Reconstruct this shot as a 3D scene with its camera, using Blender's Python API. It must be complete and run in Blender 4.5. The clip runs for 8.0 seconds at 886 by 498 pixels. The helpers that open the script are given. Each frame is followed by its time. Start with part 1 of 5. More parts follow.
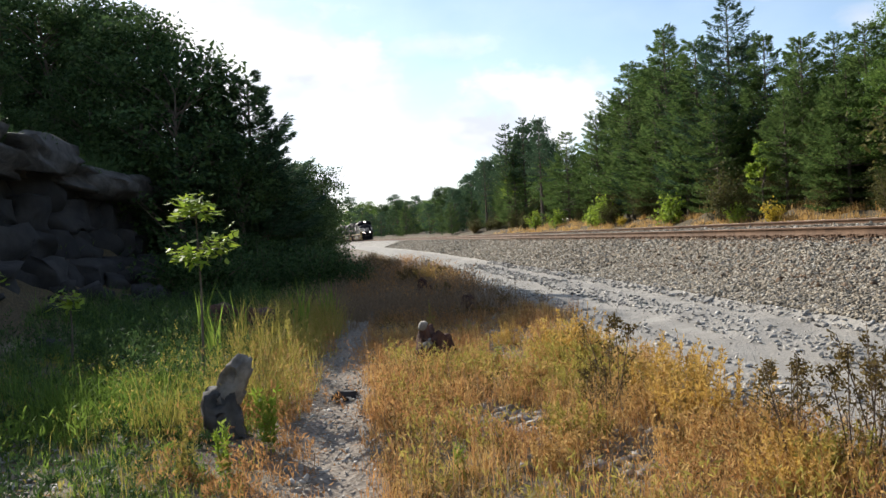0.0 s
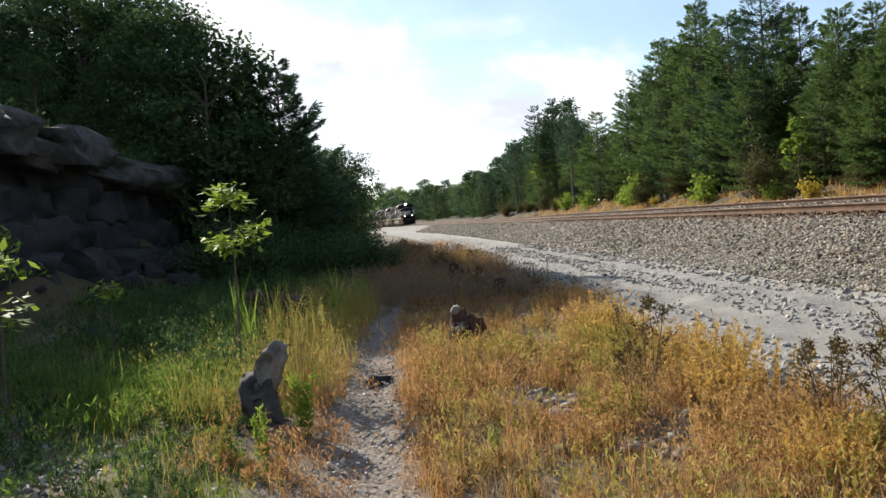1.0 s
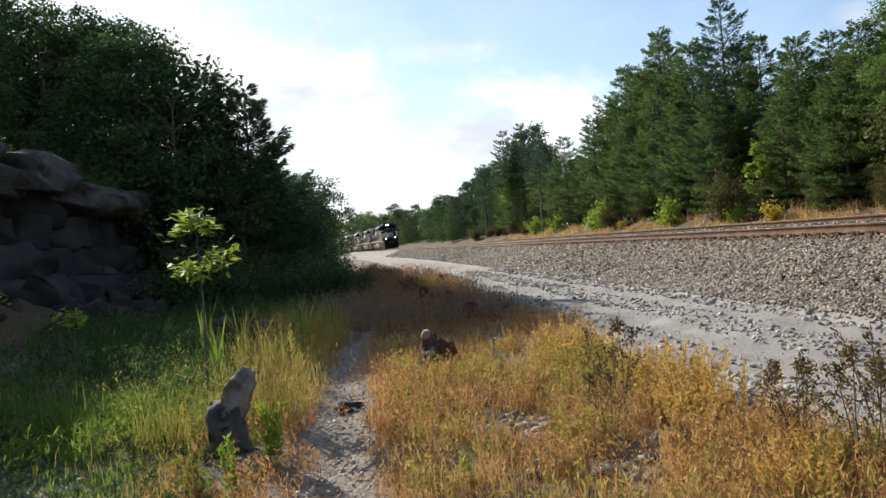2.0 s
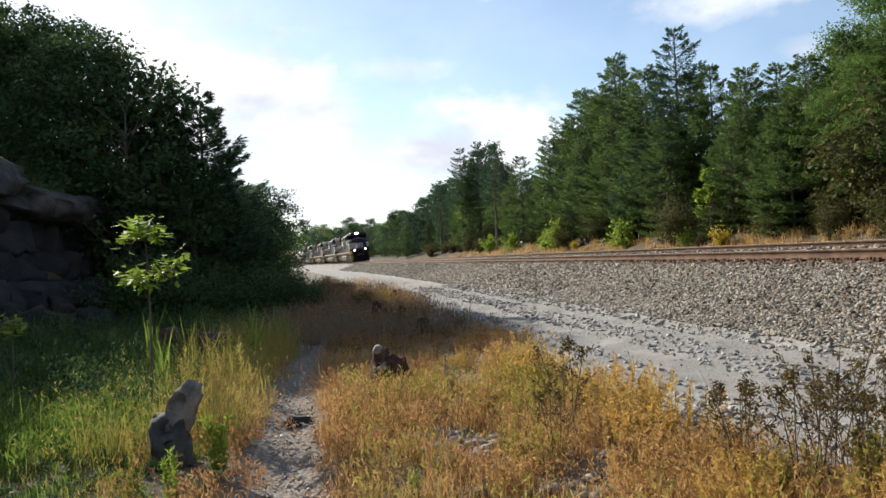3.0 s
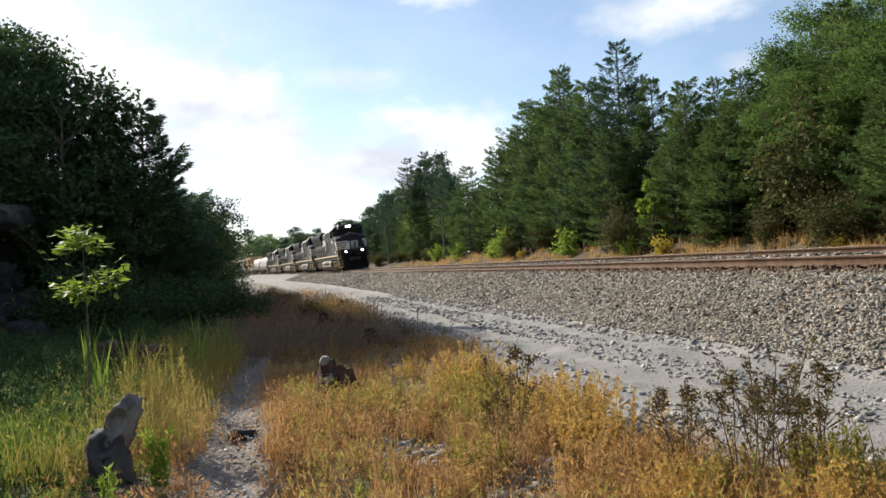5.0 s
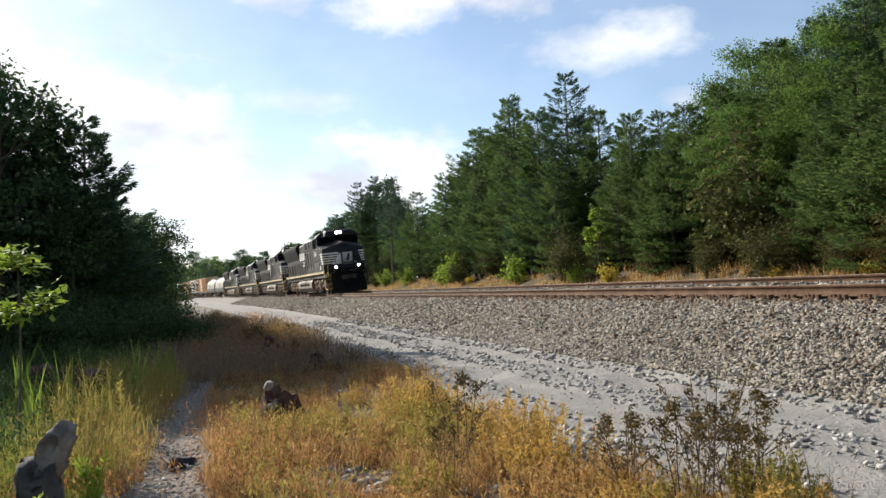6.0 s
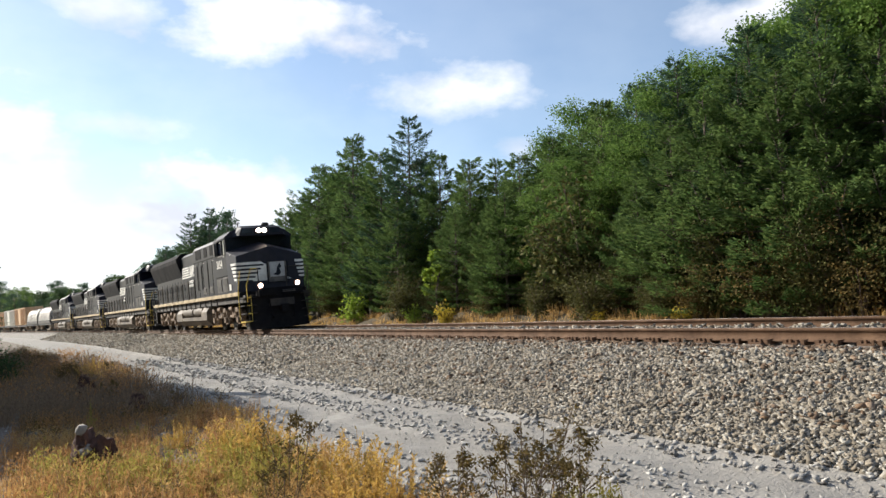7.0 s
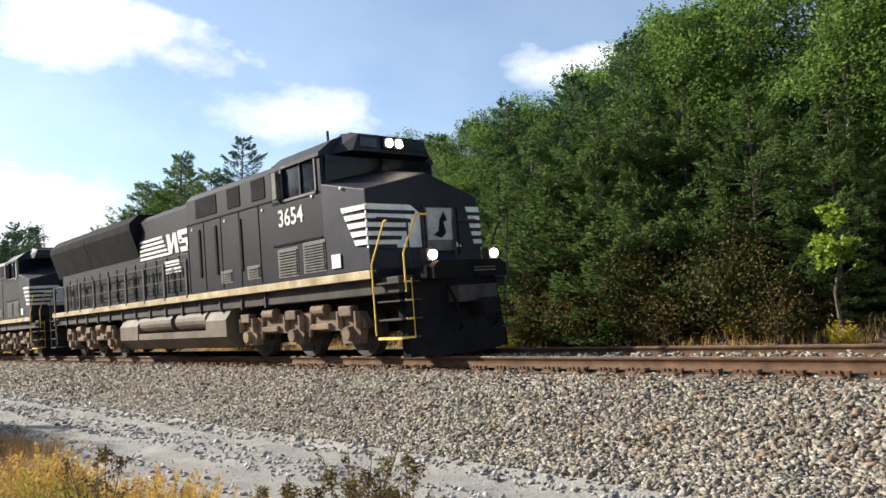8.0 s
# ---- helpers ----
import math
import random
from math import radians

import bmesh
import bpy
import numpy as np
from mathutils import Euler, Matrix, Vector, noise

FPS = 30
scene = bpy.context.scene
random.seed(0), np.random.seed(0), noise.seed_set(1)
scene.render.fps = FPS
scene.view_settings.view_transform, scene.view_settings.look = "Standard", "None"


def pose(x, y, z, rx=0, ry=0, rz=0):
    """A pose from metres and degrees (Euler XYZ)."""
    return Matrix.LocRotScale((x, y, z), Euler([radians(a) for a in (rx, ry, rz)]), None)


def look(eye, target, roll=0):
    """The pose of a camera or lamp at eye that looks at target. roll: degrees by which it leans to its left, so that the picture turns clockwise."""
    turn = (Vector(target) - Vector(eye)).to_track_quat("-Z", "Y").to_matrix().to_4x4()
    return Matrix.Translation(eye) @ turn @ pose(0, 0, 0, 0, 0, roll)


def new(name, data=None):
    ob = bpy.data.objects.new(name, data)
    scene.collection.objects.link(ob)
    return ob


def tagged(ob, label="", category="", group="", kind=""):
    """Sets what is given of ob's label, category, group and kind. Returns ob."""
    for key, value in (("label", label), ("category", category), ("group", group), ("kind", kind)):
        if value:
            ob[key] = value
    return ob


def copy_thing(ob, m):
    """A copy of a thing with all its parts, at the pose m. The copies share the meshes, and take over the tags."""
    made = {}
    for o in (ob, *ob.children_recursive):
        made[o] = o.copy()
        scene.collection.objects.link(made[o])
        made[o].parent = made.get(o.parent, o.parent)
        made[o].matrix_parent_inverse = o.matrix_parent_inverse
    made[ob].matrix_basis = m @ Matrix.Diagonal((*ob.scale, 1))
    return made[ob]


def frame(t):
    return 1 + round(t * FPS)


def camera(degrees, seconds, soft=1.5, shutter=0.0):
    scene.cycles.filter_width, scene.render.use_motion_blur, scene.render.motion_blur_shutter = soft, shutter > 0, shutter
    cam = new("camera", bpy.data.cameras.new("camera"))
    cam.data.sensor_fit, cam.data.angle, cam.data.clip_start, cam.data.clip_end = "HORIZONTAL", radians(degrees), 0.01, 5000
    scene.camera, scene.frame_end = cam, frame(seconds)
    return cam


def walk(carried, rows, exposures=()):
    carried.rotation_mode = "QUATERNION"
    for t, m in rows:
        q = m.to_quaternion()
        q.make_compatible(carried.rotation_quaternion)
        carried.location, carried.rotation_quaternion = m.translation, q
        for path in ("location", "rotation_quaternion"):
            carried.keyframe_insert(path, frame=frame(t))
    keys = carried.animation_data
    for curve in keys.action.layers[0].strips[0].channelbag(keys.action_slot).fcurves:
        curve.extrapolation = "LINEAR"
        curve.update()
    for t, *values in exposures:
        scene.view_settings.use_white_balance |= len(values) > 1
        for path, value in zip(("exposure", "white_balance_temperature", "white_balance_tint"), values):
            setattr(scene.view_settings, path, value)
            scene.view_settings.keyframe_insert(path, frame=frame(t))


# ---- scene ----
# ---- camera: hand-held, standing beside the track ----
EYE = 1.6
RADIUS = 1500.0          # radius of the gentle curve of the track
CENTRE = 9.93            # lateral distance of the track's centre line
GRADE = 0.004
RAIL_Z = 1.43            # top of the near rail abreast of the camera
TILT = 4.9               # superelevation in degrees
SPEED = 20.9             # metres a second
FRONT = 9.6              # where the leading pilot stands at 8 s

cam = camera(60.66, 8.0, soft=1.5)
# seconds, turn, tilt, roll
PATH = [
    (0.0, -6.03, -0.79, 2.95), (0.1, -6.15, -0.45, 2.6), (0.2, -6.9, -1.15, 2.3), (0.3, -6.95, -2.05, 1.9), (0.4, -6.0, -2.3, 1.5),
    (0.5, -5.34, -2.67, 1.10), (0.6, -4.65, -2.3, 1.6), (0.7, -4.4, -2.55, 2.2), (0.85, -3.7, -2.1, 3.2),
    (1.0, -3.70, -1.85, 4.12), (1.5, -4.54, -1.96, 5.70), (1.7, -4.95, -1.25, 5.3),
    (3.0, -9.43, 0.79, 2.86), (3.5, -10.45, 0.56, 2.93), (4.0, -11.38, 1.07, 2.91), (5.5, -14.93, 1.67, 2.94),
    (6.0, -17.30, 3.04, 2.41), (6.5, -21.88, 4.41, 1.70), (7.0, -29.47, 5.58, 1.47), (7.5, -37.52, 6.13, 0.81),
    (8.0, -42.11, 7.36, 1.11)]
walk(cam, [(t, pose(0, 0, EYE, 90 + p, r, y)) for t, y, p, r in PATH],
     exposures=[(0.0, 0.81), (4.0, 0.67), (5.5, 0.70), (7.0, 0.79), (8.0, 1.0)])

# ---- sky and sun ----
SUN_AZ, SUN_EL = -30.5, 26.3      # degrees from the track's direction, towards the bank
world = bpy.data.worlds.new("sky")
scene.world = world
world.use_nodes = True
wn, wl = world.node_tree.nodes, world.node_tree.links
wn.clear()


def wmath(op, a, b=None, c=None):
    n = wn.new("ShaderNodeMath")
    n.operation = op
    for k, v in enumerate((a, b, c)):
        if v is None:
            continue
        if isinstance(v, (int, float)):
            n.inputs[k].default_value = v
        else:
            wl.new(v, n.inputs[k])
    return n.outputs[0]


def build_sky():
    sky = wn.new("ShaderNodeTexSky")
    sky.sky_type, sky.sun_disc = "NISHITA", False
    sky.sun_elevation, sky.sun_rotation = radians(SUN_EL), radians(SUN_AZ)
    sky.altitude, sky.air_density, sky.dust_density, sky.ozone_density = 300, 1.0, 0.5, 1.5
    co = wn.new("ShaderNodeTexCoord")
    sep = wn.new("ShaderNodeSeparateXYZ")
    wl.new(co.outputs["Generated"], sep.inputs[0])
    az = wmath("MULTIPLY", wmath("ARCTAN2", sep.outputs[0], sep.outputs[1]), 57.2958)
    el = wmath("MULTIPLY", wmath("ARCSINE", sep.outputs[2]), 57.2958)
    comb = wn.new("ShaderNodeCombineXYZ")
    wl.new(az, comb.inputs[0])
    wl.new(wmath("MULTIPLY", el, 1.7), comb.inputs[1])
    puff = wn.new("ShaderNodeTexNoise")
    puff.inputs["Scale"].default_value, puff.inputs["Detail"].default_value, puff.inputs["Roughness"].default_value = 0.16, 7.0, 0.58
    wl.new(comb.outputs[0], puff.inputs["Vector"])
    rag = wmath("MULTIPLY", wmath("SUBTRACT", puff.outputs["Fac"], 0.5), 2.3)
    # cumulus banks: azimuth, elevation, half width, half height, density
    banks = [
        (-9.9, 15.3, 8.6, 3.2, 1), (-3.3, 12.6, 7.3, 4.1, 1), (-10.7, 10.1, 9.4, 4.7, 1), (-1.5, 7.8, 8.1, 3.2, .9),
        (14.4, 10.0, 5.3, 3.3, 1), (9.6, 7.5, 6.4, 2.6, .9), (6.1, 14.2, 4.7, 1.0, .4), (30.5, 17.2, 6.5, 2.0, .75),
        (35.5, 12.9, 2.4, 1.4, .5), (1.1, 4.5, 12.0, 3.0, .8), (16.8, 21.9, 9.4, 2.9, 1), (52.1, 20.4, 5.3, 1.8, .95),
        (13.5, 8.0, 7.7, 3.4, .9), (0.5, 10.5, 4.5, 4.0, .85), (5.7, 22.1, 5.1, 1.3, .6), (-24, 24, 16, 9, .9),
        (-60, 20, 18, 6, .8), (100, 24, 20, 5, .8), (160, 20, 22, 6, .8), (-130, 26, 20, 6, .8)]
    total = None
    for a, e, ra, re, dens in banks:
        dx = wmath("DIVIDE", wmath("SUBTRACT", az, a), ra)
        dy = wmath("DIVIDE", wmath("SUBTRACT", el, e), re)
        dist = wmath("SQRT", wmath("ADD", wmath("MULTIPLY", dx, dx), wmath("MULTIPLY", dy, dy)))
        body = wmath("MULTIPLY", wmath("SMOOTH_MIN", wmath("MAXIMUM", wmath("MULTIPLY", wmath("SUBTRACT", wmath("ADD", 1.04, rag), dist), 1.3), 0.0), 1.0, 0.25), dens)
        total = body if total is None else wmath("MAXIMUM", total, body)
    veil = wmath("MULTIPLY", wmath("MAXIMUM", wmath("ADD", rag, 0.25), 0.0), 0.28)
    glow = wmath("MAXIMUM", wmath("SUBTRACT", 0.75, wmath("MULTIPLY", wmath("ABSOLUTE", wmath("ADD", az, 18.0)), 0.012)), 0.0)
    total = wmath("MINIMUM", wmath("ADD", wmath("ADD", total, 0.10), wmath("MULTIPLY", veil, glow)), 1.0)
    # grey undersides
    low = wn.new("ShaderNodeTexNoise")
    low.inputs["Scale"].default_value, low.inputs["Detail"].default_value = 0.11, 4.0
    wl.new(comb.outputs[0], low.inputs["Vector"])
    ramp = wn.new("ShaderNodeValToRGB")
    ramp.color_ramp.elements[0].position, ramp.color_ramp.elements[1].position = 0.36, 0.56
    ramp.color_ramp.elements[0].color, ramp.color_ramp.elements[1].color = (4.7, 4.95, 5.6, 1), (7.0, 7.05, 7.15, 1)
    wl.new(low.outputs["Fac"], ramp.inputs[0])
    mix = wn.new("ShaderNodeMix")
    mix.data_type = "RGBA"
    wl.new(total, mix.inputs["Factor"])
    wl.new(sky.outputs[0], mix.inputs["A"])
    wl.new(ramp.outputs[0], mix.inputs["B"])
    bg = wn.new("ShaderNodeBackground")
    bg.inputs["Strength"].default_value = 0.105
    wl.new(mix.outputs["Result"], bg.inputs["Color"])
    out = wn.new("ShaderNodeOutputWorld")
    wl.new(bg.outputs[0], out.inputs["Surface"])


build_sky()
sun_data = bpy.data.lights.new("sun", "SUN")
sun_data.energy, sun_data.angle, sun_data.color = 5.0, radians(0.53), (1.0, 0.945, 0.85)
sun = new("sun", sun_data)
sa, se = radians(SUN_AZ), radians(SUN_EL)
sun_dir = Vector((math.sin(sa) * math.cos(se), math.cos(sa) * math.cos(se), math.sin(se)))
sun.matrix_world = look(sun_dir * 60, (0, 0, 0))

# ---- the lie of the land ----


def clampy(y):
    return np.clip(y, -140.0, 430.0)


def bend(y):
    """Lateral shift of the track against its tangent."""
    return -(clampy(y) - 15.0) ** 2 / (2 * RADIUS)


def climb(y):
    return GRADE * (clampy(y) - 10.0)


def step(a, b, v):
    t = np.clip((v - a) / (b - a), 0, 1)
    return t * t * (3 - 2 * t)


PROFILE_Q = [-3000, -64, -38, -20, -9.4, -8.8, -8.3, -7.5, -6.4, -5.3, -1.5, 1.5, 3.1, 4.6, 5.7, 6.3, 8.2, 8.6, 11.3, 12.8, 14.6, 17.2, 26, 60, 3000]
PROFILE_Z = [26, 18, 13, 8.4, 4.5, 3.9, 2.4, 1.25, 0.6, 0.15, 0.0, 0.02, 0.24, 0.28, 0.30, 0.46, 1.11, 1.16, 1.31, 0.85, 1.0, 1.9, 2.5, 4.0, 30]


def height(x, y):
    """Height of the bare ground."""
    x, y = np.asarray(x, float), np.asarray(y, float)
    q = x - bend(y)
    z = np.interp(q, PROFILE_Q, PROFILE_Z)
    hill = 1 - 0.88 * step(28, 58, y)
    z = np.where(q < -1.5, z * hill, z)
    return z + climb(y)


def bumps(x, y, k, seed=0.0):
    """Cheap smooth unevenness between -1 and 1."""
    return (np.sin(x * k + 1.3 + seed) * np.cos(y * k * 0.87 + 0.4 + seed) + 0.6 * np.sin(x * k * 2.3 + y * k * 1.7 + seed)
            + 0.35 * np.cos(x * k * 4.1 - y * k * 3.7 + seed * 2)) / 1.95


def ground_z(x, y):
    x, y = np.asarray(x, float), np.asarray(y, float)
    q = x - bend(y)
    wild = step(-5.5, -8.5, q) * 0.55 + step(13, 17, q) * 0.25
    bed = step(5.6, 6.2, q) * (1 - step(12, 13, q))
    return height(x, y) + bumps(x, y, 0.9) * (0.05 + wild) * (1 - 0.8 * bed) + bumps(x, y, 3.7, 2.0) * (0.018 + 0.12 * wild)


def track_x(y, off=0.0):
    return CENTRE + bend(y) + off


def rail_top(y, off=0.0):
    return RAIL_Z + climb(y) + (off + 0.75) * math.sin(radians(TILT))


# ---- mesh helpers ----


def quick_mesh(name, verts, faces, smooth=False):
    verts, faces = np.asarray(verts, np.float32), np.asarray(faces, np.int32)
    me = bpy.data.meshes.new(name)
    n, k = faces.shape
    me.vertices.add(len(verts))
    me.vertices.foreach_set("co", verts.ravel())
    me.loops.add(n * k)
    me.loops.foreach_set("vertex_index", faces.ravel())
    me.polygons.add(n)
    me.polygons.foreach_set("loop_start", np.arange(0, n * k, k, dtype=np.int32))
    if smooth:
        me.polygons.foreach_set("use_smooth", np.ones(n, bool))
    me.update(calc_edges=True)
    return me


def part(name, bm, material, parent, label=""):
    """Links a bmesh (or a finished mesh) as one mesh object under a thing or part."""
    if isinstance(bm, bmesh.types.BMesh):
        me = bpy.data.meshes.new(name)
        bm.to_mesh(me)
        bm.free()
    else:
        me = bm
    if material and not me.materials:
        me.materials.append(material)
    ob = new(name, me)
    if parent:
        ob.parent = parent
    if label:
        tagged(ob, label)
    return ob


def box(bm, x0, x1, y0, y1, z0, z1, bevel=0.0, turn=None):
    g = bmesh.ops.create_cube(bm, size=1.0)
    m = Matrix.Translation(((x0 + x1) / 2, (y0 + y1) / 2, (z0 + z1) / 2))
    if turn is not None:
        m = m @ turn
    bmesh.ops.transform(bm, matrix=m @ Matrix.Diagonal((x1 - x0, y1 - y0, z1 - z0, 1)), verts=g["verts"])
    if bevel:
        edges = list({e for v in g["verts"] for e in v.link_edges})
        bmesh.ops.bevel(bm, geom=edges, offset=bevel, segments=2, affect="EDGES", profile=0.6)
    return g


def rod(bm, a, b, ra, rb=None, seg=8):
    a, b = Vector(a), Vector(b)
    rb = ra if rb is None else rb
    m = Matrix.Translation((a + b) / 2) @ (b - a).to_track_quat("Z", "Y").to_matrix().to_4x4()
    bmesh.ops.create_cone(bm, cap_ends=True, segments=seg, radius1=ra, radius2=rb, depth=(b - a).length, matrix=m)


def pipe(bm, pts, r, seg=6):
    for a, b in zip(pts, pts[1:]):
        rod(bm, a, b, r, r, seg)


def extrude_profile(bm, pts, y0, y1, taper=None):
    """A closed outline in x, z swept along y."""
    lo = [bm.verts.new((x, y0, z)) for x, z in pts]
    hi = [bm.verts.new((x, y1, z)) for x, z in (taper or pts)]
    n = len(pts)
    bm.faces.new(lo)
    bm.faces.new(hi[::-1])
    for i in range(n):
        j = (i + 1) % n
        bm.faces.new((lo[j], lo[i], hi[i], hi[j]))
    bmesh.ops.recalc_face_normals(bm, faces=bm.faces)


def slab_yz(bm, pts, x0, x1):
    """A closed outline in y, z with thickness along x."""
    lo = [bm.verts.new((x0, y, z)) for y, z in pts]
    hi = [bm.verts.new((x1, y, z)) for y, z in pts]
    n = len(pts)
    bm.faces.new(lo)
    bm.faces.new(hi[::-1])
    for i in range(n):
        j = (i + 1) % n
        bm.faces.new((lo[j], lo[i], hi[i], hi[j]))
    bmesh.ops.recalc_face_normals(bm, faces=bm.faces)


rng = np.random.default_rng(7)


def turns(n, q):
    """n rotation matrices from quaternions."""
    q = q / np.linalg.norm(q, axis=1)[:, None]
    w, x, y, z = q.T
    return np.stack([np.stack([1 - 2 * (y * y + z * z), 2 * (x * y - z * w), 2 * (x * z + y * w)], -1),
                     np.stack([2 * (x * y + z * w), 1 - 2 * (x * x + z * z), 2 * (y * z - x * w)], -1),
                     np.stack([2 * (x * z - y * w), 2 * (y * z + x * w), 1 - 2 * (x * x + y * y)], -1)], 1)


def unit(v):
    return v / np.maximum(np.linalg.norm(v, axis=-1, keepdims=True), 1e-9)


def leaf_set(centre, along, side, length, width):
    """Leaves: pointed, folded a little along the rib. Returns verts, faces (quads)."""
    n = len(centre)
    length, width = np.broadcast_to(length, n)[:, None], np.broadcast_to(width, n)[:, None]
    up = unit(np.cross(along, side))
    v = np.stack([centre, centre + along * length * 0.45 + side * width * 0.5 + up * width * 0.18,
                  centre + along * length, centre + along * length * 0.45 - side * width * 0.5 + up * width * 0.18], 1)
    f = np.arange(4 * n).reshape(n, 4)
    return v.reshape(-1, 3), f


def random_leaves(centre, length, width, flat=0.0):
    n = len(centre)
    along = rng.normal(size=(n, 3))
    along[:, 2] = along[:, 2] * (1 - flat) - 0.25
    along = unit(along)
    side = unit(np.cross(along, unit(rng.normal(size=(n, 3)) * (1 - flat) + np.array([0, 0, 1.0]))))
    return leaf_set(centre, along, side, length, width)


def blade_set(base, h, lean, width):
    """Grass blades bent over. Returns verts and faces (triangles)."""
    n = len(base)
    ang = rng.uniform(0, 2 * np.pi, n)
    d = np.stack([np.cos(ang), np.sin(ang), np.zeros(n)], 1)
    s = np.stack([-np.sin(ang), np.cos(ang), np.zeros(n)], 1)
    h, lean, w = h[:, None], np.broadcast_to(lean, n)[:, None], np.broadcast_to(width, n)[:, None]
    up = np.array([0, 0, 1.0])
    mid = base + up * h * 0.55 + d * h * lean * 0.3
    tip = base + up * h * (1 - 0.25 * lean) + d * h * lean
    v = np.stack([base - s * w / 2, base + s * w / 2, mid - s * w * 0.4, mid + s * w * 0.4, tip], 1).reshape(-1, 3)
    o = np.arange(n)[:, None] * 5
    f = np.concatenate([o + np.array([0, 1, 3]), o + np.array([0, 3, 2]), o + np.array([2, 3, 4])])
    return v, f


def merge(sets):
    vs, fs, o = [], [], 0
    for v, f in sets:
        vs.append(v)
        fs.append(f + o)
        o += len(v)
    return np.concatenate(vs), np.concatenate(fs)


# ---- materials ----


def material(name, ca, cb, scale=3.0, rough=0.9, bump=0.0, fine=None, metal=0.0, leaf=0.0, island=0.0, spec=0.5, cc=None, bump_scale=None, obj=0.0):
    """Two-scale coloured surface: broad patches of ca to cb, a finer grain, relief, and an optional leaf's glow."""
    m = bpy.data.materials.new(name)
    m.use_nodes = True
    nt = m.node_tree
    N, L = nt.nodes, nt.links
    N.clear()
    co = N.new("ShaderNodeTexCoord")
    na = N.new("ShaderNodeTexNoise")
    na.inputs["Scale"].default_value, na.inputs["Detail"].default_value, na.inputs["Roughness"].default_value = scale, 6.0, 0.6
    L.new(co.outputs["Object"], na.inputs["Vector"])
    nb = N.new("ShaderNodeTexNoise")
    nb.inputs["Scale"].default_value, nb.inputs["Detail"].default_value = (fine or scale * 9), 3.0
    L.new(co.outputs["Object"], nb.inputs["Vector"])
    ramp = N.new("ShaderNodeValToRGB")
    e = ramp.color_ramp.elements
    e[0].position, e[1].position = 0.33, 0.67
    e[0].color, e[1].color = (*ca, 1), (*cb, 1)
    if cc:
        k = e.new(0.5)
        k.color = (*cc, 1)
    fac = na.outputs["Fac"]
    if island or obj:
        geo = N.new("ShaderNodeNewGeometry") if island else N.new("ShaderNodeObjectInfo")
        mx = N.new("ShaderNodeMix")
        mx.inputs["Factor"].default_value = island or obj
        L.new(na.outputs["Fac"], mx.inputs["A"])
        L.new(geo.outputs["Random Per Island"] if island else geo.outputs["Random"], mx.inputs["B"])
        fac = mx.outputs["Result"]
        if island >= 0.5 or obj >= 0.5:
            e[0].position, e[len(e) - 1].position = 0.15, 0.85
    L.new(fac, ramp.inputs[0])
    grain = N.new("ShaderNodeMapRange")
    grain.inputs["To Min"].default_value, grain.inputs["To Max"].default_value = 0.72, 1.28
    L.new(nb.outputs["Fac"], grain.inputs["Value"])
    mul = N.new("ShaderNodeVectorMath")
    mul.operation = "SCALE"
    L.new(ramp.outputs[0], mul.inputs[0])
    L.new(grain.outputs[0], mul.inputs["Scale"])
    bs = N.new("ShaderNodeBsdfPrincipled")
    bs.inputs["Roughness"].default_value, bs.inputs["Metallic"].default_value = rough, metal
    bs.inputs["Specular IOR Level"].default_value = min(spec, .15) if leaf else spec
    L.new(mul.outputs[0], bs.inputs["Base Color"])
    if bump:
        bp = N.new("ShaderNodeBump")
        bp.inputs["Strength"].default_value, bp.inputs["Distance"].default_value = min(1.0, bump), 0.02 * max(1.0, bump)
        src = nb
        if bump_scale:
            src = N.new("ShaderNodeTexNoise")
            src.inputs["Scale"].default_value, src.inputs["Detail"].default_value = bump_scale, 5.0
            L.new(co.outputs["Object"], src.inputs["Vector"])
        L.new(src.outputs["Fac"], bp.inputs["Height"])
        L.new(bp.outputs[0], bs.inputs["Normal"])
    out = N.new("ShaderNodeOutputMaterial")
    if leaf:
        tr = N.new("ShaderNodeBsdfTranslucent")
        L.new(mul.outputs[0], tr.inputs["Color"])
        ms = N.new("ShaderNodeMixShader")
        ms.inputs[0].default_value = leaf
        L.new(bs.outputs[0], ms.inputs[1])
        L.new(tr.outputs[0], ms.inputs[2])
        L.new(ms.outputs[0], out.inputs["Surface"])
    else:
        L.new(bs.outputs[0], out.inputs["Surface"])
    return m


def glowing(name, colour, strength):
    m = bpy.data.materials.new(name)
    m.use_nodes = True
    bs = m.node_tree.nodes["Principled BSDF"]
    bs.inputs["Emission Color"].default_value = (*colour, 1)
    bs.inputs["Emission Strength"].default_value = strength
    bs.inputs["Base Color"].default_value = (*colour, 1)
    return m


M_bark = material("bark", (.06, .045, .032), (.15, .12, .09), 4, .95, .8)
M_bark_pale = material("pale_bark", (.16, .14, .12), (.34, .31, .27), 5, .9, .6)
M_needle = material("needles", (.055, .105, .03), (.155, .22, .066), .5, .8, leaf=.42, island=.35, fine=3)
M_needle_blue = material("bluish_needles", (.036, .075, .042), (.095, .155, .08), .5, .8, leaf=.36, island=.35, fine=3)
M_oak = material("oak_leaves", (.065, .13, .024), (.18, .27, .064), .5, .7, leaf=.45, island=.35, fine=3)
M_shrub = material("shrub_leaves", (.03, .064, .022), (.088, .138, .046), .7, .75, leaf=.28, island=.4, fine=3)
M_under = material("understory_leaves", (.055, .055, .017), (.135, .13, .042), .7, .8, leaf=.28, island=.35, fine=3)
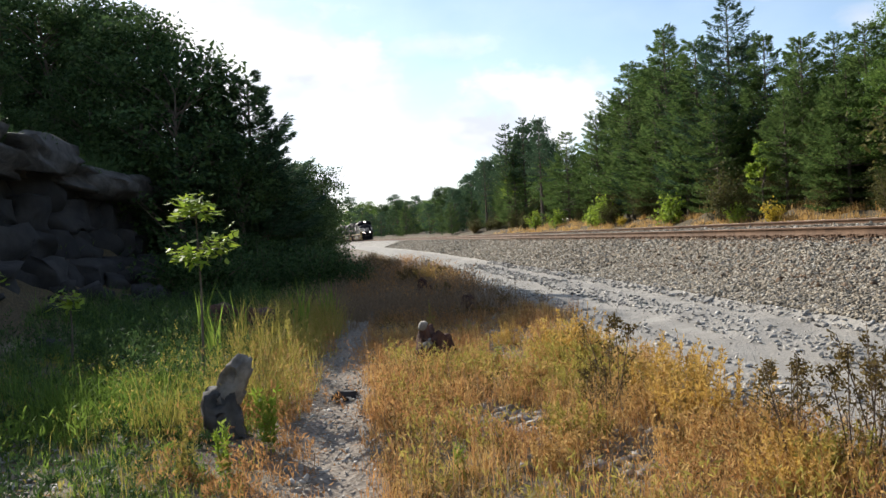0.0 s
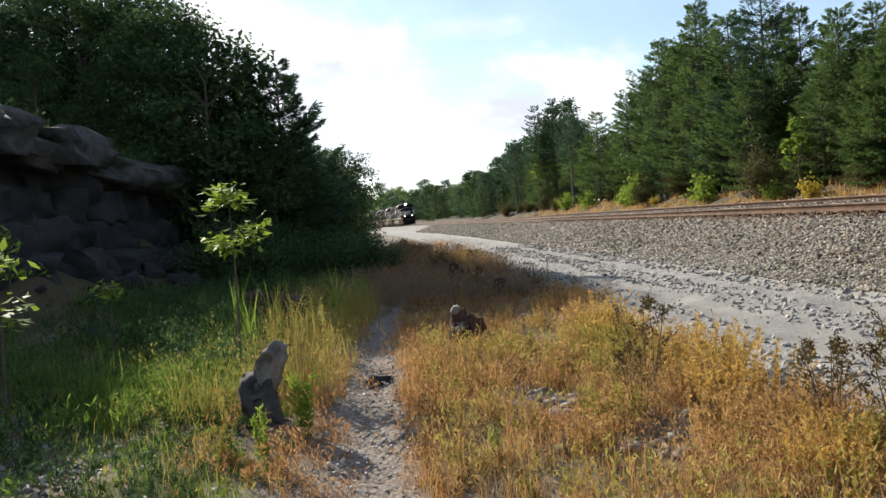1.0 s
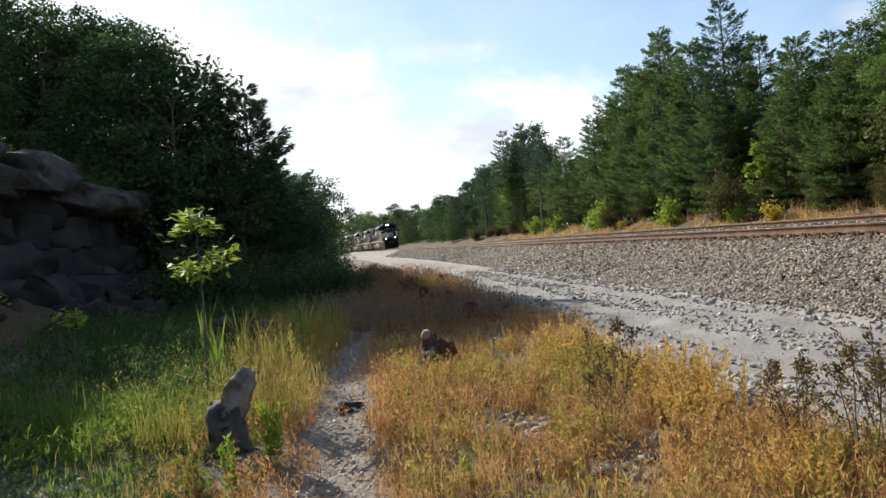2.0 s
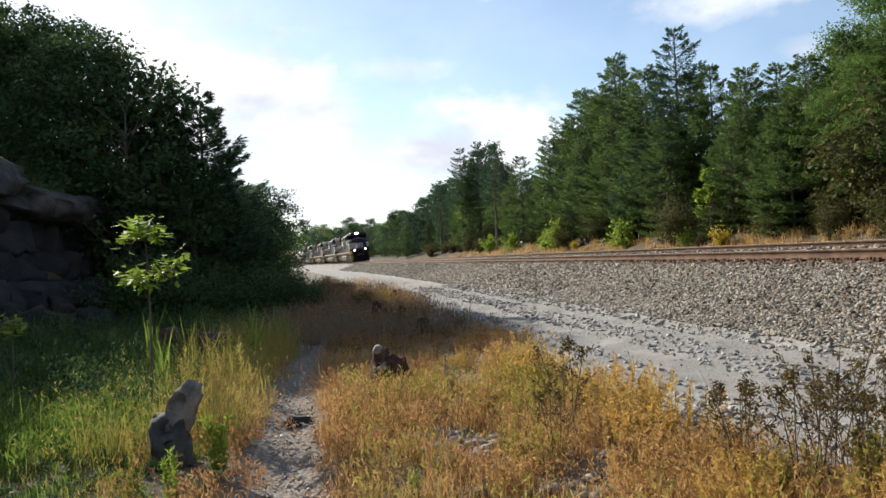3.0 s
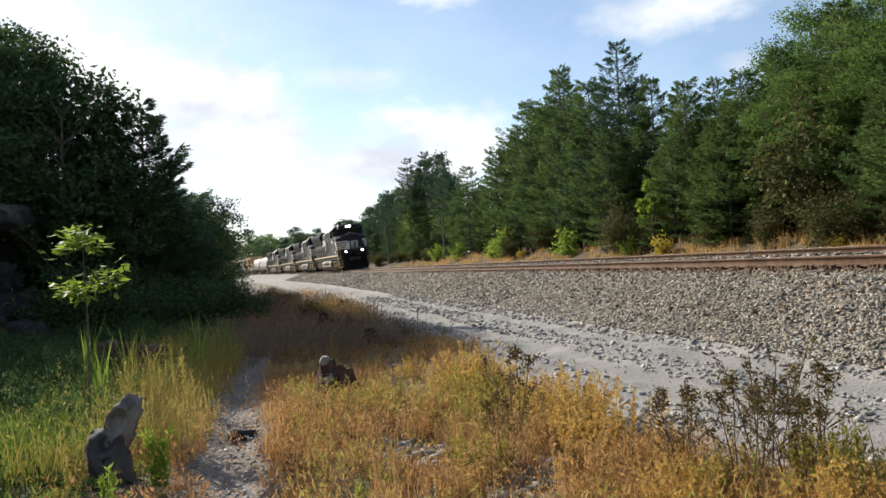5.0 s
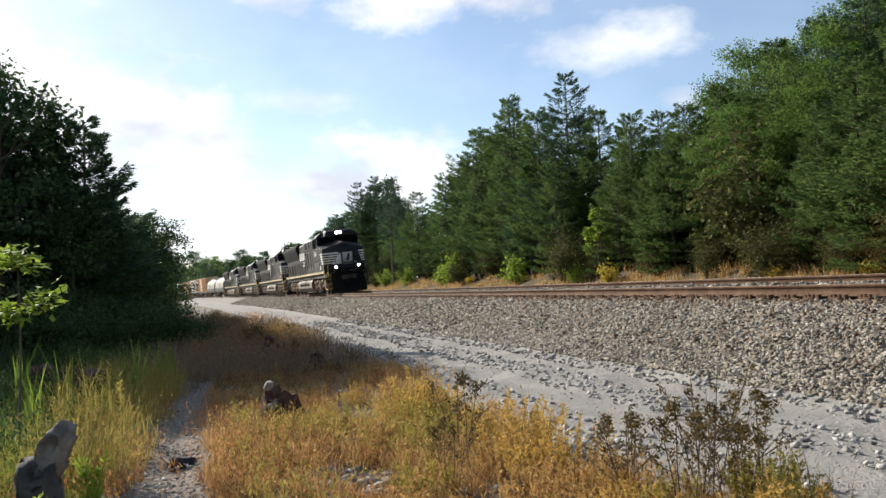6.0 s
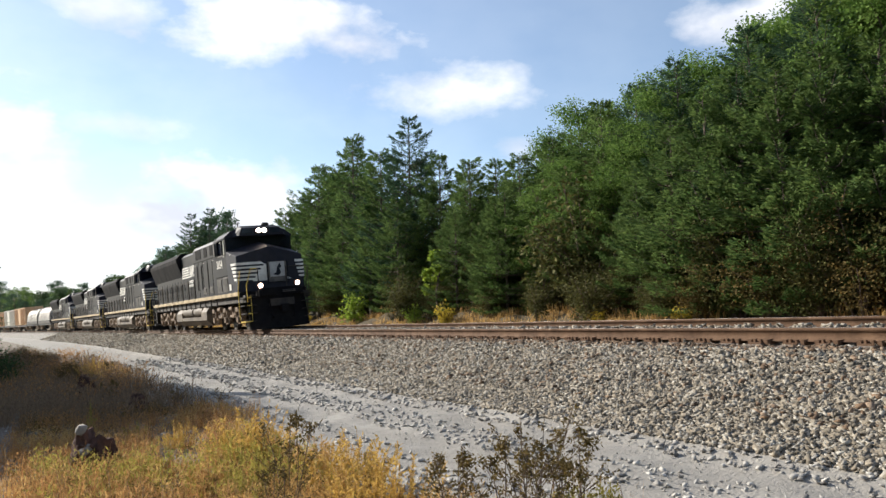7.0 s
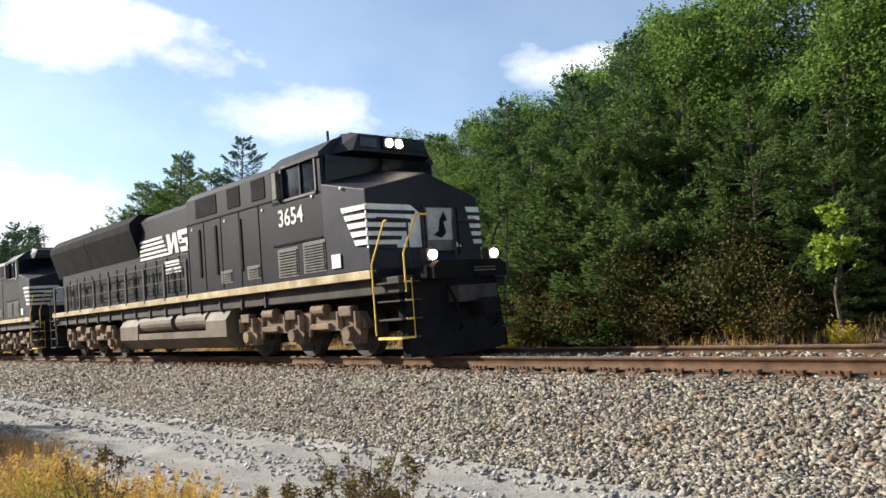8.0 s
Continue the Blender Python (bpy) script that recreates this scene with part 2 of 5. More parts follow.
M_lime = material("lime_leaves", (.16, .26, .03), (.34, .42, .06), 1.5, .6, leaf=.45, island=.5, fine=5)
M_yellow = material("yellow_leaves", (.4, .3, .03), (.55, .42, .06), 1.5, .7, leaf=.4, island=.5, fine=5)
M_rust = material("rusty_leaves", (.085, .065, .022), (.19, .13, .042), 1.2, .8, leaf=.3, island=.5, fine=5)
M_straw = material("straw_grass", (.36, .205, .07), (.65, .44, .175), 1.2, .8, leaf=.42, island=.5, fine=8)
M_brown = material("brown_dry_grass", (.29, .138, .052), (.56, .315, .128), 1.2, .85, leaf=.42, island=.5, fine=8)
M_dull = material("dull_dead_weed", (.17, .118, .08), (.33, .23, .14), 1.2, .9, leaf=.3, island=.5, fine=8)
M_gold = material("goldenrod", (.42, .26, .06), (.66, .45, .13), 1.2, .8, leaf=.4, island=.5, fine=8)
M_grass = material("green_grass", (.09, .155, .022), (.24, .33, .06), 1.2, .7, leaf=.42, island=.5, fine=8)
M_olive = material("olive_grass", (.23, .21, .04), (.45, .37, .1), 1.2, .75, leaf=.42, island=.5, fine=8)
M_stem = material("dead_stem", (.08, .055, .04), (.17, .12, .085), 8, .95)
# near-black base: the shade under the bank's ledge is put into it
M_rock = material("shade_dark_shale", (.01, .01, .012), (.042, .039, .039), 1.3, .95, 1.0, fine=14, bump_scale=5)
M_rock_pale = material("weathered_rock", (.15, .135, .12), (.34, .305, .265), 3, .92, 1.0, fine=22, bump_scale=9)
M_stump = material("rotten_stump", (.04, .02, .016), (.14, .066, .046), 9, .95, 1.0)
M_stone = material("ballast_stone", (.11, .1, .083), (.385, .36, .31), .35, .95, .3, fine=60, island=.66, cc=(.245, .207, .157), spec=.1)
M_rust_stone = material("rust_stained_stone", (.085, .06, .042), (.27, .2, .142), .35, .95, .3, fine=60, island=.62, cc=(.175, .118, .078), spec=.1)
M_road_stone = material("road_stone", (.14, .13, .12), (.46, .435, .39), .35, .92, .3, fine=60, island=.62)
M_rail = material("rusty_rail", (.072, .039, .022), (.15, .088, .052), 3, .85, .4, fine=40, spec=.2)
M_railhead = material("worn_railhead", (.16, .13, .115), (.27, .23, .21), 6, .5, 0, metal=.7)
M_tie = material("weathered_tie", (.07, .05, .035), (.2, .15, .11), 2.5, .95, .8, fine=30)

# ---- ground ----


def ground_material():
    m = bpy.data.materials.new("ground_soil")
    m.use_nodes = True
    N, L = m.node_tree.nodes, m.node_tree.links
    bs = N["Principled BSDF"]
    bs.inputs["Roughness"].default_value, bs.inputs["Specular IOR Level"].default_value = 0.95, 0.2
    co = N.new("ShaderNodeTexCoord")

    def noise_at(scale, detail=6.0, rough=0.6):
        n = N.new("ShaderNodeTexNoise")
        n.inputs["Scale"].default_value, n.inputs["Detail"].default_value, n.inputs["Roughness"].default_value = scale, detail, rough
        L.new(co.outputs["Object"], n.inputs["Vector"])
        return n.outputs["Fac"]

    def ramp(fac, *stops):
        r = N.new("ShaderNodeValToRGB")
        e = r.color_ramp.elements
        while len(e) < len(stops):
            e.new(0.5)
        for k, (p, c) in enumerate(stops):
            e[k].position, e[k].color = p, (*c, 1)
        L.new(fac, r.inputs[0])
        return r.outputs[0]

    def mixed(fac, a, b):
        x = N.new("ShaderNodeMix")
        x.data_type = "RGBA"
        L.new(fac, x.inputs["Factor"])
        L.new(a, x.inputs["A"])
        L.new(b, x.inputs["B"])
        return x.outputs["Result"]

    big, mid, tiny, grit = noise_at(0.5), noise_at(2.7), noise_at(26, 4), noise_at(75, 3)
    soil = ramp(mid, (.3, (.09, .07, .05)), (.5, (.17, .138, .1)), (.7, (.27, .23, .18)))
    litter = ramp(tiny, (.35, (.05, .04, .025)), (.55, (.11, .085, .05)), (.72, (.2, .13, .06)))
    road = ramp(grit, (.3, (.16, .146, .127)), (.5, (.265, .246, .217)), (.72, (.39, .364, .325)))
    dust = ramp(big, (.35, (.27, .25, .22)), (.65, (.375, .35, .308)))
    road = mixed(ramp(mid, (.4, (0, 0, 0)), (.62, (1, 1, 1))), road, dust)
    trail = ramp(tiny, (.3, (.11, .088, .066)), (.52, (.24, .2, .16)), (.75, (.42, .37, .31)))
    gravel = ramp(grit, (.3, (.09, .083, .074)), (.5, (.24, .22, .192)), (.7, (.42, .395, .35)))
    zone = N.new("ShaderNodeVertexColor")
    zone.layer_name = "zone"
    sep = N.new("ShaderNodeSeparateColor")
    L.new(zone.outputs["Color"], sep.inputs[0])

    def edge(fac):
        """Frayed border of a zone."""
        a = N.new("ShaderNodeMath")
        a.operation = "MULTIPLY_ADD"
        L.new(tiny, a.inputs[0])
        a.inputs[1].default_value = 0.7
        L.new(fac, a.inputs[2])
        b = N.new("ShaderNodeMapRange")
        b.inputs["From Min"].default_value, b.inputs["From Max"].default_value = 0.68, 1.0
        L.new(a.outputs[0], b.inputs["Value"])
        return b.outputs[0]

    col = mixed(edge(sep.outputs[1]), soil, trail)
    col = mixed(edge(sep.outputs[0]), col, road)
    col = mixed(edge(sep.outputs[2]), col, gravel)
    col = mixed(edge(zone.outputs["Alpha"]), col, litter)
    L.new(col, bs.inputs["Base Color"])
    bp = N.new("ShaderNodeBump")
    bp.inputs["Strength"].default_value, bp.inputs["Distance"].default_value = 0.8, 0.03
    L.new(tiny, bp.inputs["Height"])
    L.new(bp.outputs[0], bs.inputs["Normal"])
    return m


def trail_x(y):
    return -0.30 + 0.10 * np.sin(y * 0.45 + 0.6)


def build_ground():
    def axis(lo, hi, fine, *rest):
        vals = list(np.arange(lo, hi, fine))
        for a, b, n in rest:
            vals += list(np.geomspace(abs(a), abs(b), n)[1:] * np.sign(b)) if a * b > 0 else list(np.linspace(a, b, n))
        return np.unique(np.round(vals, 3))
    xs = axis(-9, 17, 0.22, (17, 90, 50), (90, 3000, 14), (-9, -70, 45), (-70, -3000, 14))
    ys = axis(-2, 32, 0.28, (32, 200, 110), (200, 4500, 22), (-2, -200, 30), (-200, -4500, 10))
    X, Y = np.meshgrid(xs, ys)
    Z = ground_z(X, Y)
    q = X - bend(Y)
    # two wheel ruts worn into the service road
    Z -= 0.035 * (np.exp(-((q - 4.1) / .3) ** 2) + np.exp(-((q - 5.5) / .3) ** 2))
    Z -= 0.05 * np.exp(-((X - trail_x(Y)) / .3) ** 2) * (1 - step(14, 20, Y))
    nx, ny = len(xs), len(ys)
    idx = np.arange(nx * ny).reshape(ny, nx)
    F = np.stack([idx[:-1, :-1], idx[:-1, 1:], idx[1:, 1:], idx[1:, :-1]], -1).reshape(-1, 4)
    me = quick_mesh("ground", np.stack([X, Y, Z], -1).reshape(-1, 3), F, True)
    road = step(2.25, 3.1, q) * (1 - step(5.9, 6.5, q))
    trail = np.exp(-((X - trail_x(Y)) / .34) ** 4) * (1 - step(13, 19, Y))
    trail = np.maximum(trail, 0.75 * np.exp(-((X - 1.25) / .3) ** 2 - ((Y - 6.2) / .5) ** 2))
    bed = step(5.8, 6.5, q) * (1 - step(12.6, 13.6, q))
    wood = np.maximum(step(12.6, 13.8, q), step(-5.0, -6.4, q))
    zone = np.stack([road, trail, bed, wood], -1).reshape(-1, 4).astype(np.float32)
    att = me.color_attributes.new("zone", "FLOAT_COLOR", "POINT")
    att.data.foreach_set("color", zone.ravel())
    tagged(part("ground", me, ground_material(), None), "dry gravelly ground with service road, footpath and wooded banks", "ground", kind="structure")


build_ground()

# ---- railway track ----


def build_track():
    track = tagged(new("railway_track"), "rusty steel rails on weathered wooden ties in ballast", "railway track", kind="structure")
    ys = np.concatenate([np.arange(-60, 60, 2.0), np.arange(60, 425, 5.0)])
    # rail section: lateral, height below the top
    foot = [(-.076, -.186), (-.076, -.172), (-.012, -.15), (-.012, -.052), (-.037, -.042), (-.037, -.004), (.037, -.004), (.037, -.042), (.012, -.052), (.012, -.15), (.076, -.172), (.076, -.186)]
    head = [(-.03, -.0035), (-.026, 0.0), (.026, 0.0), (.03, -.0035)]
    for off in (-.75, .75):
        rail = None
        for name, sec, mat in (("rail", foot, M_rail), ("railhead", head, M_railhead)):
            rows = []
            for y in ys:
                x, z = track_x(y, off), rail_top(y, off)
                rows += [(x + a, y, z + b) for a, b in sec]
            n, k = len(ys), len(sec)
            f = [(i * k + j, i * k + (j + 1) % k, (i + 1) * k + (j + 1) % k, (i + 1) * k + j) for i in range(n - 1) for j in range(k)]
            ob = part(name, quick_mesh(name, rows, f), mat, rail or track, "polished running surface" if rail else "")
            rail = rail or ob
    bm = bmesh.new()
    box(bm, -1.3, 1.3, -.115, .115, -.18, 0, .012)
    tie_mesh = bpy.data.meshes.new("tie")
    bm.to_mesh(tie_mesh)
    bm.free()
    tie_mesh.materials.append(M_tie)
    bm = bmesh.new()
    for s in (-.75, .75):
        box(bm, s - .18, s + .18, -.09, .09, 0, .018)
        for a, b in ((-.1, .05), (.1, -.05), (-.11, -.05), (.11, .05)):
            box(bm, s + a - .022, s + a + .022, b - .016, b + .016, .018, .06)
        for b in (-.13, .13):
            box(bm, s - .12, s + .12, b - .03, b + .03, -.02, .055)
    plate_mesh = bpy.data.meshes.new("tie_plate")
    bm.to_mesh(plate_mesh)
    bm.free()
    plate_mesh.materials.append(M_rail)
    y = -8.0
    for k in range(230):
        y += 0.52
        m = pose(track_x(y) + random.uniform(-.04, .04), y, rail_top(y, 0) - .186 - .018, 0, -TILT, random.uniform(-1.2, 1.2))
        t = new("tie", tie_mesh)
        t.parent, t.matrix_basis = track, m
        if y < 45:
            p = new("tie_plate", plate_mesh)
            p.parent = t


build_track()

# ---- loose stone ----
CHIP_V = np.array([(x, y, z) for x in (-1, 1) for y in (-1, 1) for z in (-1, 1)], float)
CHIP_F = np.array([(0, 1, 3), (0, 3, 2), (4, 6, 7), (4, 7, 5), (0, 4, 5), (0, 5, 1), (2, 3, 7), (2, 7, 6), (0, 2, 6), (0, 6, 4), (1, 5, 7), (1, 7, 3)])


def stones(x, y, size, lift=0.16):
    """Crushed stone: sharp, uneven chips lying every way."""
    n = len(x)
    v = np.broadcast_to(CHIP_V, (n, 8, 3)) * rng.uniform(.45, 1.1, (n, 8, 1)) + rng.uniform(-.3, .3, (n, 8, 3))
    v = v * np.stack([rng.uniform(1.1, 1.75, n), rng.uniform(.7, 1.05, n), rng.uniform(.3, .6, n)], -1)[:, None]
    tip = rng.normal(size=(n, 4)) * np.array([.24, .24, 0, 0])
    half = rng.uniform(0, np.pi, n)
    tip[:, 2], tip[:, 3] = np.sin(half), np.cos(half)
    v = np.einsum("nij,nkj->nki", turns(n, tip[:, [3, 0, 1, 2]]), v * (size / 2)[:, None, None])
    base = np.stack([x, y, ground_z(x, y) + size * lift], -1)
    f = (np.arange(n)[:, None, None] * 8 + CHIP_F).reshape(-1, 3)
    return (v + base[:, None]).reshape(-1, 3), f


def scatter(n, q0, q1, y0, y1, power=1.0):
    y = y0 + (y1 - y0) * rng.random(n) ** power
    q = rng.uniform(q0, q1, n)
    return q + bend(y), y


def build_stones():
    sets = []
    x, y = scatter(76000, 5.95, 8.55, 1.0, 20.0)
    sets.append(stones(x, y, rng.uniform(.024, .066, len(x))))
    x, y = scatter(24000, 5.95, 8.55, 20.0, 48.0)
    sets.append(stones(x, y, rng.uniform(.05, .105, len(x))))
    x, y = scatter(9000, 6.0, 8.6, 48.0, 110.0)
    sets.append(stones(x, y, rng.uniform(.08, .15, len(x))))
    x, y = scatter(7000, 8.7, 11.6, 0.0, 40.0)
    sets.append(stones(x, y, rng.uniform(.04, .08, len(x)), .05))
    n = 8500
    crib = -8.0 + .26 + .52 * (1 + rng.integers(14, 100, n)) + rng.normal(size=n) * .09
    off = rng.choice([.42, 1.2], n, p=[.7, .3]) + rng.normal(size=n) * .13
    x = CENTRE + bend(crib) + off
    v, f = stones(x, crib, rng.uniform(.04, .075, n))
    rise = RAIL_Z + climb(crib) + (off + .75) * math.sin(radians(TILT)) - .105 - ground_z(x, crib) - rng.uniform(0, .08, n)
    v[:, 2] += np.repeat(rise, 8)
    sets.append((v, f))
    v, f = merge(sets)
    tagged(part("ballast", quick_mesh("ballast", v, f), M_stone, None), "loose grey and rust-brown crushed stone ballast", "ballast", kind="stuff")
    sets = []
    x, y = scatter(12000, 8.3, 8.95, -2.0, 60.0, 1.4)
    sets.append(stones(x, y, rng.uniform(.03, .075, len(x)) * (.8 + .012 * y)))
    x, y = scatter(2600, 6.6, 8.4, -2.0, 40.0, 1.2)
    sets.append(stones(x, y, rng.uniform(.035, .085, len(x)), .3))
    v, f = merge(sets)
    tagged(part("rusty_ballast", quick_mesh("rusty_ballast", v, f), M_rust_stone, None), "rust-stained brown crushed stone along the ties", "ballast", kind="stuff")
    sets = []
    for n, q0, q1, lo, hi in ((2800, 5.6, 6.3, .025, .09), (2300, 4.35, 5.15, .02, .085), (1700, 2.7, 3.8, .025, .09), (2600, 3.0, 5.9, .01, .032)):
        x, y = scatter(n, q0, q1, -4.0, 34.0, 1.3)
        sets.append(stones(x, y, rng.uniform(lo, hi, n) * (0.6 + 0.015 * y), .1))
    v, f = merge(sets)
    tagged(part("road_gravel", quick_mesh("road_gravel", v, f), M_road_stone, None), "scattered pale gravel along the dusty service road", "gravel", kind="stuff")
    sets = []
    for cx, cy, rx, ry, n, lo, hi in ((1.22, 6.3, .2, .3, 120, .02, .05), (1.9, 9.6, .45, 1.4, 170, .02, .06), (2.85, 5.9, .2, .3, 60, .02, .06),
                                      (-.3, 8.0, .3, 2.8, 900, .008, .035), (-2.9, 5.6, 1.0, 1.0, 260, .02, .08), (-2.2, 4.8, .8, .7, 200, .015, .06), (.6, 6.5, 1.8, 3.0, 160, .012, .04)):
        x, y = rng.normal(cx, rx, n), rng.normal(cy, ry, n)
        keep = y > 2.5
        sets.append(stones(x[keep], y[keep], rng.uniform(lo, hi, keep.sum()), .2))
    v, f = merge(sets)
    tagged(part("path_stones", quick_mesh("path_stones", v, f), M_road_stone, None), "small pale stones lying among dry grass beside the path", "stones", kind="stuff")


build_stones()

# ---- trees ----


def limb(bm, pts, r0, r1, seg=6):
    n = len(pts) - 1
    for i in range(n):
        rod(bm, pts[i], pts[i + 1], r0 + (r1 - r0) * i / n, r0 + (r1 - r0) * (i + 1) / n, seg)


def conifer(height, spread, mat, gap=0.12, whorls=20, density=1.0):
    """A pine or hemlock: straight trunk, whorls of drooping boughs with flat sprays of needles."""
    tree = new("conifer_tree")
    bm = bmesh.new()
    rod(bm, (0, 0, -.5), (0, 0, height * .97), .013 * height + .03, .015, 8)
    cv = []
    up = np.array([0, 0, 1.0])
    for w in range(whorls):
        f = min(.975, gap + (1 - gap) * (max(0.0, w + rng.uniform(-.3, .3)) / whorls) ** .95)
        f = max(f, gap * .8)
        reach = (spread * (1 - f) ** .72 * (0.65 + 0.35 * min(1.0, f / .3)) + .1) * rng.uniform(.78, 1.12)
        count = 7 if f < .75 else 5
        turn0 = rng.uniform(0, 6.283)
        for b in range(count):
            a = turn0 + b * 6.283 / count + rng.uniform(-.3, .3)
            ln = reach * rng.uniform(.55, 1.2)
            z = height * f + rng.uniform(-.16, .16)
            d = np.array([math.cos(a), math.sin(a), 0])
            s = np.array([-d[1], d[0], 0])
            p0 = up * z
            p1 = p0 + d * ln * .6 + up * ln * (-.10 + .38 * f)
            p2 = p0 + d * ln + up * ln * (.02 + .62 * f)
            limb(bm, [p0, p1, p2], .01 + .011 * ln, .005, 4)
            n = int((26 + 105 * ln) * density)
            t = rng.uniform(.12, 1.0, n) ** .75
            c = np.where(t[:, None] < .6, p0 + (p1 - p0) * (t / .6)[:, None], p1 + (p2 - p1) * ((t - .6) / .4)[:, None])
            sgn = rng.choice([-1.0, 1.0], n)
            twig = (1.1 - t) * .55 * ln * rng.random(n) + .04
            c = c + (s * sgn[:, None] + d * .6) * (twig * .85)[:, None] + up * (twig * rng.uniform(-.12, .2, n))[:, None] + rng.normal(size=(n, 3)) * np.array([.03, .03, .035])
            along = unit(d * rng.uniform(.5, 1.0, n)[:, None] + s * (sgn * rng.uniform(.1, .9, n))[:, None] + up * rng.uniform(-.2, .5, n)[:, None])
            side = unit(np.cross(along, rng.normal(size=(n, 3)) * .7 + up))
            cv.append(leaf_set(c, along, side, rng.uniform(.11, .27, n), rng.uniform(.035, .07, n)))
    part("trunk", bm, M_bark, tree)
    v, f = merge(cv)
    part("crown", quick_mesh("crown", v, f), mat, tree)
    return tree


def broadleaf(height, spread, mat, leaves=9000, bare=0.28, size=(.1, .2), bark=None, name="broadleaf_tree", clumps=105):
    """A deciduous tree: forked trunk, limbs, and a crown of many leaf clumps with gaps."""
    tree = new(name)
    bm = bmesh.new()
    top = np.array([rng.uniform(-.3, .3), rng.uniform(-.3, .3), height * .8])
    r = .012 * height + .02
    mid = top * .5 + np.array([rng.uniform(-.2, .2), rng.uniform(-.2, .2), 0])
    limb(bm, [(0, 0, -.5), mid, top], r, r * .25, 8)
    tips = []
    for k in range(clumps):
        f = bare + (1 - bare) * rng.random() ** .8
        a = rng.uniform(0, 6.283)
        env = spread * math.sin(math.pi * (0.12 + 0.80 * (f - bare) / (1 - bare + 1e-6))) ** .7
        rad = env * rng.uniform(.35, 1.0)
        tip = np.array([math.cos(a) * rad, math.sin(a) * rad, height * f * rng.uniform(.93, 1.0)])
        tips.append(tip)
        if k % 3 == 0:
            z0 = max(height * bare * .7, tip[2] - rad * .8)
            root = mid * (z0 / mid[2]) if z0 < mid[2] else mid + (top - mid) * min(1, (z0 - mid[2]) / (top[2] - mid[2]))
            limb(bm, [root, (root + tip) / 2 + np.array([0, 0, rad * .1]), tip], r * .32, .012, 5)
    part("trunk", bm, bark or M_bark, tree)
    tips = np.array(tips)
    w = rng.uniform(.4, 1.6, clumps)
    who = rng.choice(clumps, leaves, p=w / w.sum())
    c = tips[who] + np.clip(rng.normal(size=(leaves, 3)), -1.5, 1.5) * (spread * .125 * (w[who] / 1.2) ** .5)[:, None] * np.array([1, 1, .6])
    v, f = random_leaves(c, rng.uniform(*size, leaves), rng.uniform(size[0] * .6, size[1] * .6, leaves), .35)
    part("crown", quick_mesh("crown", v, f), mat, tree)
    return tree


def shrub(height, spread, mat, leaves=2600, size=(.07, .15), name="shrub"):
    plant = new(name)
    bm = bmesh.new()
    tips = []
    for k in range(16):
        a, rad = rng.uniform(0, 6.283), spread * rng.uniform(.1, .9)
        tip = np.array([math.cos(a) * rad, math.sin(a) * rad, height * rng.uniform(.35, 1.0) * (1 - .35 * rad / spread)])
        limb(bm, [(0, 0, -.2), tip * .5 + np.array([0, 0, .1 * height]), tip], .02, .006, 4)
        tips.append(tip)
    part("stem", bm, M_stem, plant)
    tips = np.array(tips)
    who = rng.integers(0, len(tips), leaves)
    c = tips[who] * rng.uniform(.35, 1.02, leaves)[:, None] + np.clip(rng.normal(size=(leaves, 3)), -1.5, 1.5) * spread * .2 * np.array([1, 1, .7])
    c[:, 2] = np.maximum(c[:, 2], .03)
    v, f = random_leaves(c, rng.uniform(*size, leaves), rng.uniform(size[0] * .5, size[1] * .5, leaves), .3)
    part("foliage", quick_mesh("foliage", v, f), mat, plant)
    return plant


def place(template, x, y, scale, label, category, group, sink=0.0, used=[]):
    """Puts the template itself down first, and copies of it from then on."""
    m = Matrix.Translation((x, y, float(ground_z(x, y)) - sink)) @ Matrix.Rotation(random.uniform(0, 6.28), 4, "Z") @ Matrix.Scale(scale, 4)
    if template.name in used:
        ob = copy_thing(template, m)
    else:
        used.append(template.name)
        ob = template
        ob.matrix_basis = m
    ob.matrix_basis = m
    return tagged(ob, label, category, group)


# skyline of the wood beyond the track and of the bank: azimuth, elevation
SKY_R_A = [-1, 2, 5, 8, 10, 11, 13, 15, 18, 20, 23, 25, 27, 29.5, 33, 36, 38.5, 40.5, 43, 46, 50, 55, 60, 66, 75, 90]
SKY_R_E = [2.6, 2.8, 3.4, 4.3, 6.0, 7.6, 8.2, 7.0, 8.6, 11.5, 14.0, 12.8, 15.4, 12.5, 11.8, 12.3, 13.6, 16.0, 15.5, 17.3, 18.4, 20.4, 23.3, 25, 26, 26]


